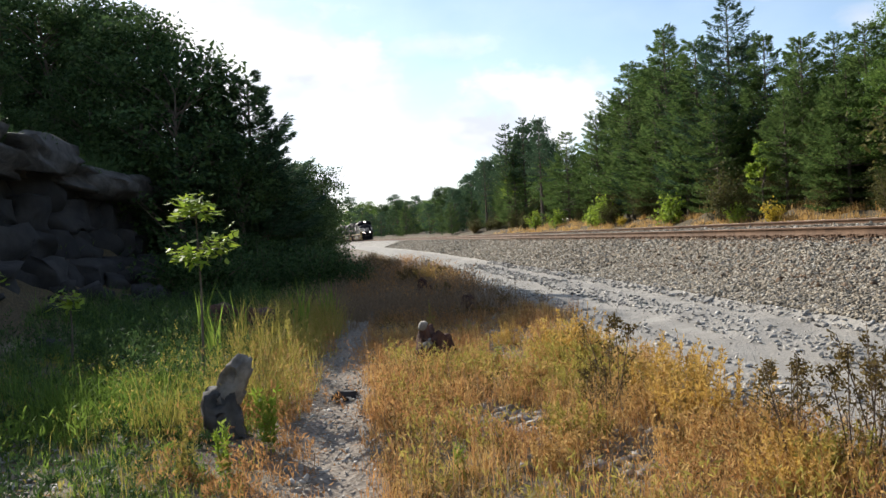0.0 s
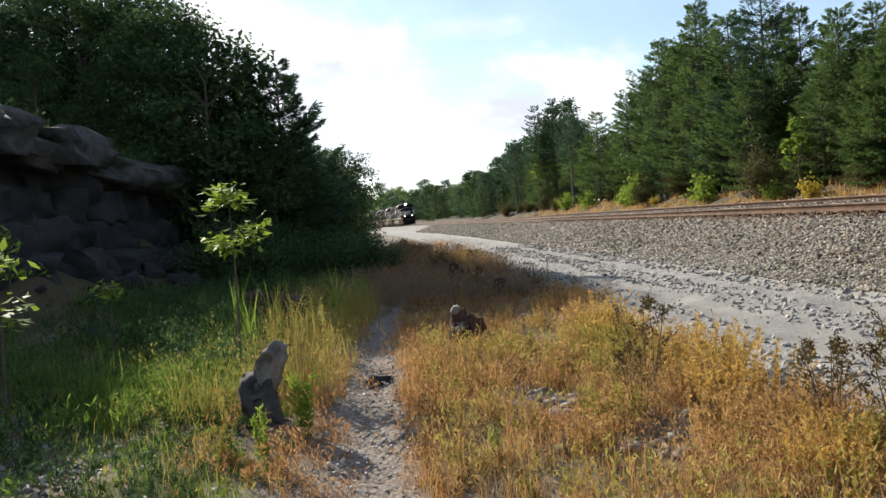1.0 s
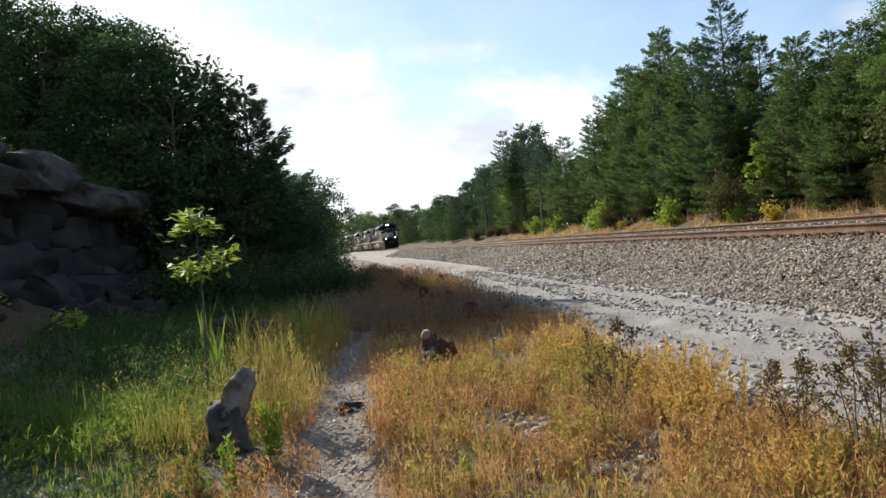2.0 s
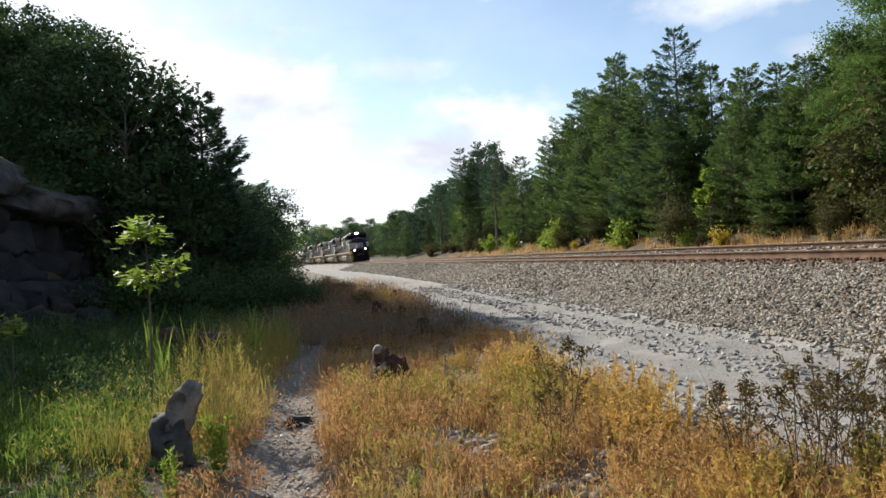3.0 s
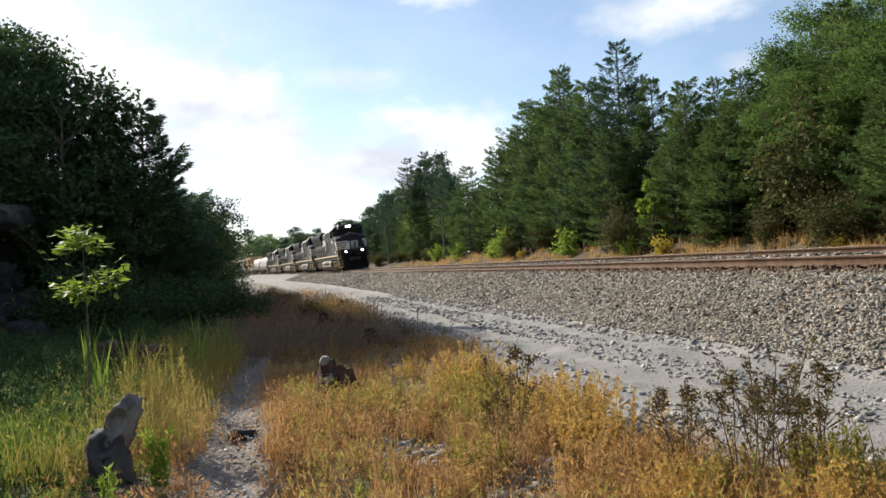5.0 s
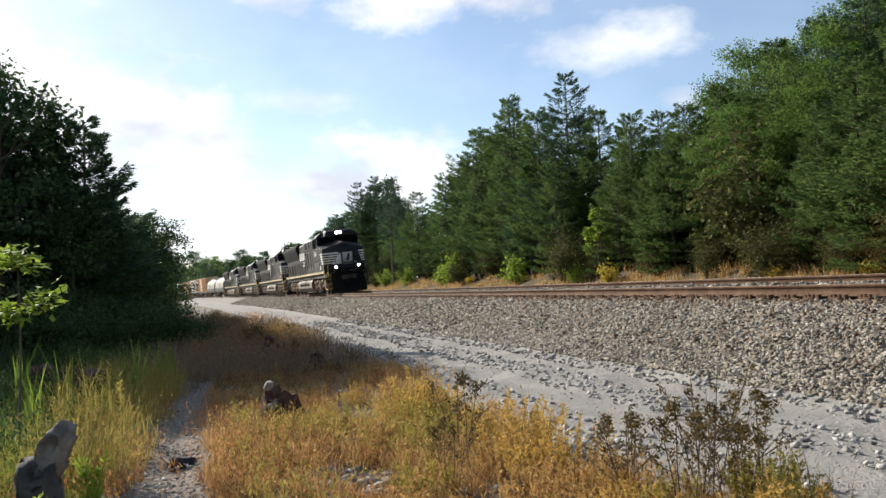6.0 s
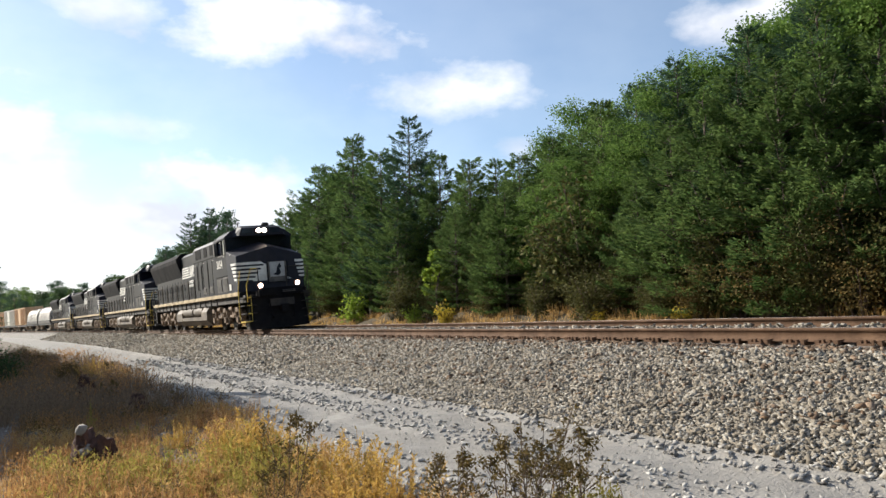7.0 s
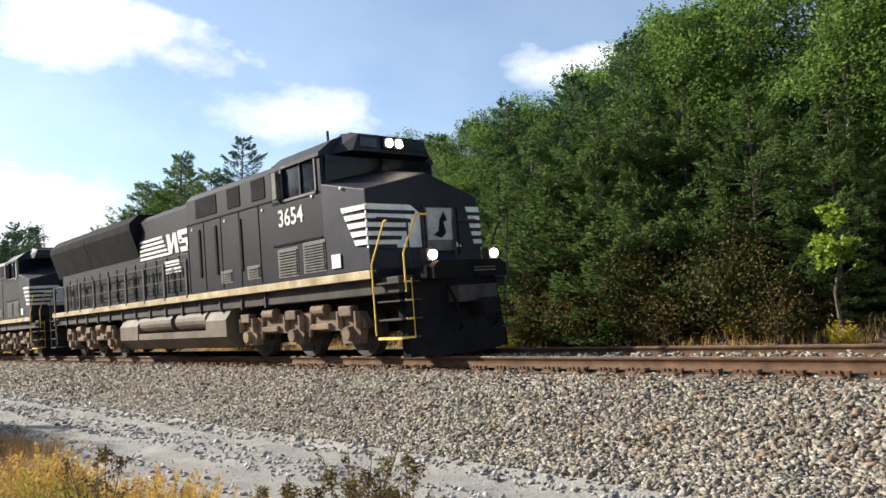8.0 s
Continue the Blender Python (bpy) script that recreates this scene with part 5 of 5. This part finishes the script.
def build_rocks():
    z = float(ground_z(-1.2, 6.5))
    pile = tagged(new("rock_pile"), "two weathered rocks stacked upright in tall grass", "rock")
    bm = bmesh.new()
    rough_block(bm, (-1.24, 6.5, z + .17), (.3, .3, .44), pose(0, 0, 0, 8, -6, 25), 3.3, .3, 7)
    part("lower_rock", bm, M_ledge, pile, "dark lower rock")
    bm = bmesh.new()
    rough_block(bm, (-1.15, 6.52, z + .45), (.18, .22, .36), pose(0, 0, 0, -4, 26, -20), 5.1, .3, 7)
    part("upper_rock", bm, M_rock_mid, pile, "pale-edged slanting upper rock")
    for x, y, h, w, lab, pale in ((.80, 9.45, .55, .33, "reddish-brown rotten stump with a pale broken top in dry grass", True),
                                  (1.45, 19.0, .62, .26, "dark slender broken stump in brown weeds", False),
                                  (2.05, 15.2, .34, .24, "small dark rotten stump in brown weeds", False)):
        z = float(ground_z(x, y))
        st = tagged(new("stump"), lab, "stump", "stumps")
        bm = bmesh.new()
        rough_block(bm, (x + .04, y, z + h * .34), (w * .95, w * .8, h * .85), pose(0, 0, 0, 4, -10, 30), x * 7, .32, 6)
        rough_block(bm, (x - .10 * w / .36, y - .02, z + h * .62), (w * .55, w * .5, h * .6), pose(0, 0, 0, -6, 14, 10), y, .32, 6)
        part("wood", bm, M_stump, st)
        if pale:
            bm = bmesh.new()
            rough_block(bm, (x - .11, y - .05, z + h * .96), (.095, .095, .1), pose(0, 0, 0, 10, 20, 0), 2.2, .2)
            rough_block(bm, (x - .07, y - .16, z + h * .58), (.13, .06, .08), pose(0, 0, 0, 10, -30, 20), 2.9, .2)
            part("pale_top", bm, M_rock_pale, st, "pale broken wood")
    for x, y, s in ((-1.75, 12.2, .42), (-2.5, 13.5, .4)):
        bm = bmesh.new()
        rough_block(bm, (x, y, float(ground_z(x, y)) + s * .7), (s, s, s * 1.5), pose(0, 0, 0, 5, 10, 40), x + y)
        tagged(part("boulder", bm, M_stump, None), "dark boulder half hidden in tall golden grass", "rock", "boulders")
    bm = bmesh.new()
    rough_block(bm, (-.28, 8.0, float(ground_z(-.28, 8.0)) + .02), (.26, .13, .09), pose(0, 0, 0, 0, 0, 8), 4.4, .3, 5)
    tagged(part("flat_rock", bm, M_rock, None), "flat dark rock set across the footpath", "rock")
    for j in range(84):
        if j < 44:
            x, y = random.gauss(1.2, .2), random.gauss(6.3, .3)
        elif j < 66:
            x, y = random.gauss(1.75, .3), random.gauss(4.95, .25)
        else:
            x, y = random.gauss(1.8, .35), random.gauss(9.4, 1.3)
        s = random.uniform(.045, .11)
        bm = bmesh.new()
        rough_block(bm, (x, y, float(ground_z(x, y)) + s * .2), (s, s * random.uniform(.8, 1.4), s * .65), pose(0, 0, 0, random.uniform(-20, 20), random.uniform(-20, 20), random.uniform(0, 360)), j * 1.7, .2, 1)
        tagged(part("stone", bm, M_rock_pale, None), "pale angular stone on bare ground in dry grass", "stone", "stones by the path")


build_rocks()


def plant_mesh(stems, hmin, hmax, spread, leaves, size, lean=.25, tuft=.0):
    """Upright stems set with many small leaves: verts, faces for the stems and for the leaves."""
    ang, rad = rng.uniform(0, 6.283, stems), spread * np.sqrt(rng.random(stems))
    base = np.stack([np.cos(ang) * rad, np.sin(ang) * rad, np.zeros(stems)], 1)
    h = rng.uniform(hmin, hmax, stems) * (1 - .35 * rad / max(spread, .01))
    tip = base * (1 + lean) + rng.normal(size=(stems, 3)) * .06 + np.array([0, 0, 1.0]) * h[:, None]
    who = rng.integers(0, stems, leaves)
    t = rng.uniform(.12, 1.0, leaves) ** (1 - tuft)
    c = base[who] + (tip - base)[who] * t[:, None]
    out = rng.normal(size=(leaves, 3)) * .8 + np.array([0, 0, .9])
    along = unit(out)
    side = unit(np.cross(along, rng.normal(size=(leaves, 3))))
    lv = leaf_set(c, along, side, rng.uniform(*size, leaves), rng.uniform(size[0] * .22, size[1] * .3, leaves))
    s = unit(np.cross(tip - base, rng.normal(size=(stems, 3)))) * .004
    s2 = unit(np.cross(tip - base, s)) * .004
    sv, sf = [], []
    for k, d in enumerate((s, s2)):
        sv.append(np.stack([base - d, base + d, tip + d * .4, tip - d * .4], 1).reshape(-1, 3))
        sf.append(np.arange(4 * stems).reshape(-1, 4) + 4 * stems * k)
    return (np.concatenate(sv), np.concatenate(sf)), lv


def weed(name, mat, stem_mat, *args, **kw):
    plant = new(name)
    (sv, sf), (lv, lf) = plant_mesh(*args, **kw)
    tagged(part("stem", quick_mesh("stem", sv, sf), stem_mat, plant), kind="stuff")
    part("foliage", quick_mesh("foliage", lv, lf), mat, plant)
    return plant


def dry_stalk(h):
    """A dead branching weed with seed heads."""
    plant = new("dry_weed")
    bm = bmesh.new()
    seeds = []
    for k in range(4):
        a = rng.uniform(0, 6.283)
        foot = np.array([math.cos(a) * .05, math.sin(a) * .05, 0])
        top = foot * 4 + np.array([rng.normal() * .08, rng.normal() * .08, h * rng.uniform(.75, 1)])
        limb(bm, [foot - np.array([0, 0, .05]), (foot + top) / 2 + rng.normal(size=3) * .02, top], .006, .002, 4)
        for j in range(9):
            t = rng.uniform(.35, .95)
            p = foot + (top - foot) * t
            b = rng.uniform(0, 6.283)
            ln = h * (1.05 - t) * rng.uniform(.25, .5)
            q = p + np.array([math.cos(b) * ln, math.sin(b) * ln, ln * rng.uniform(.6, 1.1)])
            rod(bm, p, q, .003, .0015, 4)
            m = rng.integers(10, 18)
            seeds.append(p + (q - p) * rng.uniform(.3, 1.05, m)[:, None] + rng.normal(size=(m, 3)) * .012)
    tagged(part("stem", bm, M_stem, plant), kind="stuff")
    v, f = random_leaves(np.concatenate(seeds), .036, .015)
    tagged(part("seed_head", quick_mesh("seed_head", v, f), M_rust, plant), kind="stuff")
    return plant


def build_plants():
    gold = [weed("golden_weed", M_gold, M_straw, 60, .35, .6, .32, 2600, (.025, .06)), weed("golden_weed", M_straw, M_straw, 50, .3, .55, .3, 2200, (.025, .06)), weed("golden_weed", M_olive, M_olive, 40, .3, .6, .26, 1600, (.03, .07))]
    for x, y, s, k in ((2.3, 8.35, 1.15, 0), (2.15, 7.9, .8, 2), (2.6, 6.3, .95, 0), (2.45, 5.35, 1.0, 0), (2.5, 4.6, .7, 1), (2.6, 7.1, .9, 1), (1.95, 6.9, .8, 2), (2.55, 4.0, .7, 2), (1.6, 7.4, .7, 1), (2.0, 24, 1.4, 0), (2.4, 22, 1.2, 1), (2.2, 5.7, .75, 1), (3.0, 3.5, .8, 2), (3.2, 3.9, .7, 2), (2.75, 3.2, .75, 0), (2.3, 3.9, .7, 0), (1.2, 5.0, .7, 1), (1.55, 5.55, .75, 2), (2.05, 4.75, .8, 1), (1.9, 10.2, .6, 0), (1.55, 11.6, .55, 2)):
        place(gold[k], x, y, s, ("golden-yellow bushy weed by the road", "straw-coloured bushy weed by the road", "olive-green bushy weed turning yellow")[k], "weed", "weeds by the road")
    stalk = [dry_stalk(.95), dry_stalk(.8)]
    for x, y, s in ((2.7, 3.95, 1.0), (2.98, 4.15, .95), (2.5, 4.25, .9), (3.1, 3.85, .95), (2.8, 3.65, .85), (2.05, 6.3, 1.05), (3.25, 4.3, .7), (2.62, 4.5, .75), (2.2, 22.5, .9), (1.7, 16.5, .8), (3.0, 12.6, .5), (2.5, 13.5, .6), (1.75, 5.6, .8)):
        place(stalk[random.randrange(2)], x, y, s, "dead brown branching weed with dry seed heads", "weed", "dry weeds")
    tall = [weed("goldenrod", M_lime, M_lime, 9, .55, .8, .07, 420, (.04, .09)), weed("goldenrod", M_olive, M_olive, 8, .5, .75, .09, 320, (.03, .08))]
    for x, y, s, k in ((-.82, 6.0, .85, 0), (-1.06, 5.5, .65, 0), (-1.35, 5.6, .7, 1), (-1.5, 9.0, 1.0, 1), (-.95, 9.6, 1.05, 1), (-1.3, 11.0, 1.1, 1), (.55, 4.9, .45, 0), (1.1, 13.2, .7, 1), (1.55, 9.0, .4, 0)):
        place(tall[k], x, y, s, "tall yellow-green goldenrod standing in the grass", "weed", "goldenrod")
    # tall reed-like grass
    for x, y, h in ((-1.05, 12.6, 1.25), (-1.9, 11.6, 1.2), (-2.1, 10.6, 1.0), (-2.6, 12.5, 1.2), (-.7, 14.5, 1.1)):
        n = 16
        base = rng.normal(size=(n, 3)) * .07 * np.array([1, 1, 0])
        v, f = blade_set(base, rng.uniform(.55, 1.0, n) * h, rng.uniform(.1, .45, n), .028)
        g = part("reed_grass", quick_mesh("reed_grass", v, f), M_grass, None)
        g.location = (x, y, float(ground_z(x, y)))
        tagged(g, "tall green reed-like grass clump with bent blades", "grass", "reed grass")
    # sapling in two tiers on the bank, and leafy sprigs
    for x, y, h, s, tiers, lab in ((-1.98, 9.3, 2.25, .42, (.69, .92), "young sapling with sunlit lime leaves on the bank"), (-3.85, 10.3, 1.05, .3, (.9,), "sprig with long yellow-green leaves on the bank"), (-3.75, 7.3, 1.6, .32, (.6, .92), "sprig with long yellow-green leaves on the bank"), (-6.2, 12.5, 1.6, .5, (.55, .9), "sprig with long yellow-green leaves on the bank")):
        z = float(ground_z(x, y))
        sp = tagged(new("sapling"), lab, "sapling", "saplings")
        bm = bmesh.new()
        limb(bm, [(0, 0, -.1), (.03, 0, h * .5), (0, .04, h)], .02, .005, 6)
        cs = []
        for tier in tiers:
            for k in range(9):
                a = k * 6.283 / 9 + rng.uniform(-.3, .3)
                ln = s * rng.uniform(.5, 1.15) * (1.1 if tier < .75 else .62)
                p0 = np.array([0, 0, h * tier + rng.uniform(-.07, .06) * h])
                p1 = p0 + np.array([math.cos(a) * ln, math.sin(a) * ln, ln * rng.uniform(-.15, .3)])
                limb(bm, [p0, p1], .007, .003, 4)
                m = 16 if h > 2 else 6
                cs.append(p0 + (p1 - p0) * rng.uniform(.35, 1.05, m)[:, None] + rng.normal(size=(m, 3)) * np.array([.05, .05, .055]))
        part("trunk", bm, M_bark, sp)
        c = np.concatenate(cs)
        v, f = random_leaves(c, rng.uniform(.1, .18, len(c)), rng.uniform(.045, .075, len(c)), .6)
        part("foliage", quick_mesh("foliage", v, f), M_lime, sp)
        sp.location = (x, y, z)


build_plants()


def sow(n, x0, x1, y0, y1, patch=.9, seed=0.0, cut=-.2, power=1.0, trail=True):
    """Clumped random feet within a stretch, off the footpath and the bare spots."""
    x = rng.uniform(x0, x1, n)
    y = y0 + (y1 - y0) * rng.random(n) ** power
    soft = rng.normal(size=n)
    keep = bumps(x, y, patch, seed) + .5 * bumps(x, y, patch * 3.3, seed + 1) > cut + soft * .22
    if trail:
        keep &= np.abs(x - trail_x(y)) > .31 + .16 * bumps(x, y, 2.2, 4.0) + .10 * rng.normal(size=n)
    for bx, by, rx, ry in ((1.22, 6.3, .33, .45), (1.75, 4.95, .3, .25), (1.75, 9.6, .3, .9), (-1.2, 6.05, .3, .5), (.8, 9.1, .25, .4), (2.0, 11.0, .4, 1.2), (1.4, 8.2, .2, .35), (.6, 5.3, .18, .3), (2.15, 5.4, .18, .25), (-2.6, 5.3, .5, .4), (-3.2, 6.6, .35, .4)):
        keep &= ((x - bx) / rx) ** 2 + ((y - by) / ry) ** 2 > 1 + .35 * soft
    # the service road's frayed edge
    keep &= (x < 2.62 + .75 * step(5.2, 3.8, y) + .22 * bumps(x, y, 1.3, 5.0) + .1 * soft) | (y > 11) | (x > 10)
    x, y = x[keep], y[keep]
    return np.stack([x, y, ground_z(x, y) - .01], 1)


def lawn(name, mat, label, feet, h0, h1, width, lean=.5, per=24, spread=.05):
    """Tufts: every foot carries a spray of bent blades of uneven height."""
    n = len(feet)
    size = rng.uniform(.55, 1.25, n) * (1 + .3 * bumps(feet[:, 0], feet[:, 1], 1.7, 3.0))
    c = np.repeat(feet, per, 0)
    off = rng.normal(size=(len(c), 2)) * spread * np.repeat(size, per)[:, None]
    c[:, :2] += off
    h = rng.uniform(h0, h1, len(c)) * np.repeat(size, per) * rng.uniform(.6, 1.1, len(c))
    v, f = blade_set(c, h, rng.uniform(.1, lean, len(c)), width * rng.uniform(.6, 1.4, len(c)))
    tagged(part(name, quick_mesh(name, v, f), mat, None), label, "grass", kind="stuff")


def leafy(name, mat, label, feet, h0, h1, per, size):
    """Leafy weeds: branching stems' worth of small leaves at every foot."""
    n = len(feet)
    h = rng.uniform(h0, h1, n)
    t = rng.uniform(.08, 1.0, (n, per))
    fork = rng.integers(0, 3, (n, per))
    lean = rng.normal(size=(n, 3, 2)) * .42
    lx = np.take_along_axis(lean[:, :, 0], fork, 1)
    ly = np.take_along_axis(lean[:, :, 1], fork, 1)
    hh = h[:, None]
    c = feet[:, None] + np.stack([t * t * hh * lx, t * t * hh * ly, t * hh * (1 - .2 * (np.abs(lx) + np.abs(ly)))], -1)
    c = c.reshape(-1, 3) + rng.normal(size=(n * per, 3)) * .014
    m = len(c)
    along = unit(rng.normal(size=(m, 3)) * .7 + np.array([0, 0, .95]))
    side = unit(np.cross(along, rng.normal(size=(m, 3))))
    v, f = leaf_set(c, along, side, rng.uniform(*size, m) * 1.3, rng.uniform(size[0] * .2, size[1] * .28, m))
    tagged(part(name, quick_mesh(name, v, f), mat, None), label, "weeds", kind="stuff")


def build_grass():
    lawn("dry_grass", M_straw, "straw-coloured dry grass between path and road", sow(1500, -.05, 3.1, -3.0, 13.0, cut=-.1), .08, .30, .005, .8)
    lawn("brown_grass", M_brown, "reddish-brown dry grass between path and road", sow(1700, -.05, 2.9, -3.0, 14.0, seed=2.2, cut=-.1), .1, .32, .005, .8)
    leafy("golden_weeds", M_straw, "fine golden dry weeds between path and road", sow(3400, .05, 3.1, -2.0, 13.0, seed=1.0, cut=-.05), .10, .36, 30, (.015, .045))
    leafy("rusty_weeds", M_brown, "fine rusty-brown weeds between path and road", sow(3500, .0, 2.8, -2.0, 15.0, seed=3.1, cut=-.05), .10, .36, 30, (.015, .045))
    leafy("reddish_weeds", M_rust, "dark rusty weeds among the dry grass", sow(1500, .05, 2.8, 3.2, 15.0, seed=6.3, cut=-.05), .08, .32, 26, (.02, .045))
    leafy("olive_weeds", M_olive, "low olive-green weeds among the dry grass", sow(1900, .2, 3.2, 3.2, 9.5, seed=5.1, cut=.0), .1, .42, 28, (.025, .06))
    lawn("golden_tall_grass", M_olive, "tall olive-gold grass beside the footpath", sow(300, -1.6, -.5, 7.2, 15.0, seed=.7, cut=.0), .25, .85, .006, 1.0, 30, .09)
    lawn("olive_tall_grass", M_olive, "tall olive-green grass beside the footpath", sow(330, -2.0, -.6, 6.6, 15.0, seed=1.9, cut=.05), .2, .8, .006, 1.1, 30, .1)
    leafy("tall_golden_weeds", M_straw, "tall golden weeds beside the footpath", sow(300, -1.7, -.5, 7.5, 16.0, seed=2.9, cut=.05), .25, .8, 54, (.013, .04))
    leafy("tall_olive_weeds", M_olive, "tall olive weeds beside the footpath", sow(380, -2.6, -.7, 6.5, 15.0, seed=4.9, cut=.0), .3, .75, 44, (.02, .05))
    leafy("leafy_weeds", M_shrub, "dark green leafy weeds between path and bank", sow(1500, -5.8, -1.3, 8.5, 21.0, seed=5.9, cut=-.1), .2, .7, 40, (.03, .09))
    lawn("shaded_grass", M_oak, "dark green grass at the foot of the bank", sow(1100, -6.2, -1.6, 7.5, 22.0, seed=2.4, cut=-.1), .15, .55, .008, .9, 26, .08)
    leafy("bronze_weeds", M_brown, "bronze dry weeds along the footpath", sow(1100, -1.6, -.2, 4.6, 15.0, seed=.3, cut=-.15), .08, .42, 28, (.015, .05))
    lawn("green_grass", M_grass, "lush green grass below the bank", sow(2600, -5.4, -1.0, -3.0, 13.0, seed=4.1, cut=.5), .06, .26, .007, .9, 22, .06)
    leafy("green_weeds", M_grass, "low green weeds below the bank", sow(3400, -5.5, -.9, -3.0, 13.0, seed=6.0, cut=.45), .05, .22, 20, (.025, .06))
    leafy("pale_weeds", M_olive, "sparse pale weeds on stony soil below the bank", sow(2900, -5.2, -.9, -3.0, 11.0, seed=7.0, cut=.1), .04, .18, 16, (.02, .055))
    x, y = rng.normal(-2.5, .38, 230), rng.normal(8.1, .6, 230)
    feet = np.stack([x, y, ground_z(x, y) - .01], 1)
    lawn("lush_grass", M_grass, "thick bright green grass mound below the bank", feet, .1, .42, .008, .9, 22, .07)
    x, y = rng.normal(-2.55, .5, 280), rng.normal(7.8, .8, 280)
    feet = np.stack([x, y, ground_z(x, y) - .01], 1)
    leafy("lush_weeds", M_grass, "leafy bright green weeds below the bank", feet, .08, .36, 26, (.03, .075))
    x, y = rng.uniform(-4.2, -1.3, 520), rng.uniform(4.2, 9.0, 520)
    feet = np.stack([x, y, ground_z(x, y) - .01], 1)
    leafy("creeping_weeds", M_shrub, "low dark green creeping weeds below the bank", feet, .05, .2, 24, (.03, .07))
    lawn("weathered_grass", M_dull, "dull brown dead weeds in the shade of the trees", sow(1200, -2.5, 3.0, 13.5, 30.0, seed=2.0, cut=-.2, trail=False), .15, .55, .012, .7, 20, .1)
    leafy("weathered_weeds", M_dull, "dull brown dead weeds in the shade of the trees", sow(1700, -1.5, 2.9, 14.0, 34.0, seed=3.0, cut=-.2, trail=False), .2, .75, 30, (.03, .08))
    leafy("amber_weeds", M_brown, "amber weeds along the far edge of the road", sow(1100, -.5, 2.9, 17.0, 44.0, seed=8.0, cut=.0, trail=False), .25, .75, 26, (.04, .09))
    v = sow(2200, 13.2, 17.5, -2.0, 80.0, seed=9.0, cut=-.15, trail=False)
    lawn("bank_grass", M_straw, "dry tawny grass on the low bank beyond the track", v, .12, .5, .018, .7, 20, .12)
    v = sow(900, -14.0, -7.6, 4.0, 34.0, seed=9.5, cut=-.2, trail=False)
    lawn("bank_greenery", M_grass, "grass and weeds growing over the rocky bank", v, .2, .6, .018, .9, 22, .12)
    v = sow(1300, -13.0, -8.8, 4.0, 34.0, seed=3.5, cut=-.3, trail=False)
    leafy("bank_weeds", M_shrub, "dark leafy weeds growing over the rocky bank", v, .3, .9, 34, (.05, .12))
    n = 700
    x, y = rng.uniform(-9.8, -7.3, n), rng.uniform(5, 29, n)
    v = np.stack([x, y, 4.2 - .012 * (y - 12) + .2 * (-7.6 - x) + .1 * rng.normal(size=n)], 1)
    leafy("ledge_weeds", M_shrub, "dark leafy weeds hanging over the rock ledge", v, .15, .55, 40, (.04, .1))
    lawn("sparse_grass", M_grass, "sparse short green grass on stony soil", sow(1500, -4.8, -.9, 3.2, 8.5, seed=8.4, cut=.1), .03, .14, .005, 1.0, 12, .05)
    lawn("straggling_grass", M_olive, "straggling yellow-green grass below the bank", sow(700, -4.2, -.8, 3.2, 9.0, seed=3.3, cut=.15), .06, .34, .005, 1.1, 10, .06)
    lawn("dry_stems", M_dull, "thin dry stems standing among the weeds", sow(1100, .1, 3.2, 3.0, 12.0, seed=1.4, cut=-.1), .2, .46, .005, .35, 4, .05)
    lawn("rusty_stems", M_brown, "thin rusty stems standing among the weeds", sow(1500, .1, 3.3, 3.0, 12.0, seed=4.4, cut=-.1), .18, .44, .006, .4, 5, .06)
    leafy("roadside_weeds", M_straw, "golden dry weeds crowding the road's edge", sow(900, 1.3, 2.9, 2.8, 6.8, seed=2.7, cut=-.1), .12, .38, 30, (.014, .04))
    yy = rng.uniform(3.0, 14.0, 260)
    xx = trail_x(yy) + rng.choice([-1.0, 1.0], 260) * rng.normal(.36, .1, 260)
    feet = np.stack([xx, yy, ground_z(xx, yy) - .02], 1)
    lawn("path_edge_grass", M_brown, "short dry tufts fraying the edge of the footpath", feet, .04, .2, .005, .9, 16, .05)
    # fallen leaves and litter on path and road edge
    n = 9500
    x, y = rng.uniform(-3.5, 3.2, n), rng.uniform(-3, 13, n)
    c = np.stack([x, y, ground_z(x, y) + .01], 1)
    lv, lf = random_leaves(c, rng.uniform(.015, .06, n), rng.uniform(.008, .03, n), .9)
    tagged(part("leaf_litter", quick_mesh("leaf_litter", lv, lf), M_brown, None), "dry fallen leaves and twigs on the ground", "litter", kind="stuff")


build_grass()


def loose_ballast():
    """The stones nearest to the standpoint, each one by itself."""
    heap = bpy.data.objects["ballast"]
    shapes = []
    for k in range(10):
        v, f = stones(np.zeros(1), np.zeros(1), np.array([.1]), 0.0)
        v = v - v.mean(0)
        me = quick_mesh("stone", v, f)
        me.materials.append(M_stone)
        shapes.append(me)
    for k in range(300):
        y = random.uniform(4.5, 9.5)
        q = random.uniform(6.0, 7.4)
        x = q + float(bend(y))
        ob = new("stone", shapes[k % 10])
        ob.parent = heap
        ob.matrix_basis = pose(x, y, float(ground_z(x, y)) + .022, random.uniform(0, 360), random.uniform(0, 360), random.uniform(0, 360)) @ Matrix.Scale(random.uniform(.35, .65), 4)


loose_ballast()


def motions():
    """The train runs past at an even speed, its wheels rolling."""
    for ob, back, length in train:
        walk(ob, [(k * .5, vehicle_pose(FRONT + SPEED * (8.0 - k * .5) + back, length)) for k in range(17)])
        if back < 46:
            for wheel in wheels_of(ob):
                at = wheel.matrix_basis.translation.copy()
                walk(wheel, [(k / FPS, pose(at.x, at.y, at.z, math.degrees(SPEED * k / FPS / at.z))) for k in range(8 * FPS + 1)])


motions()
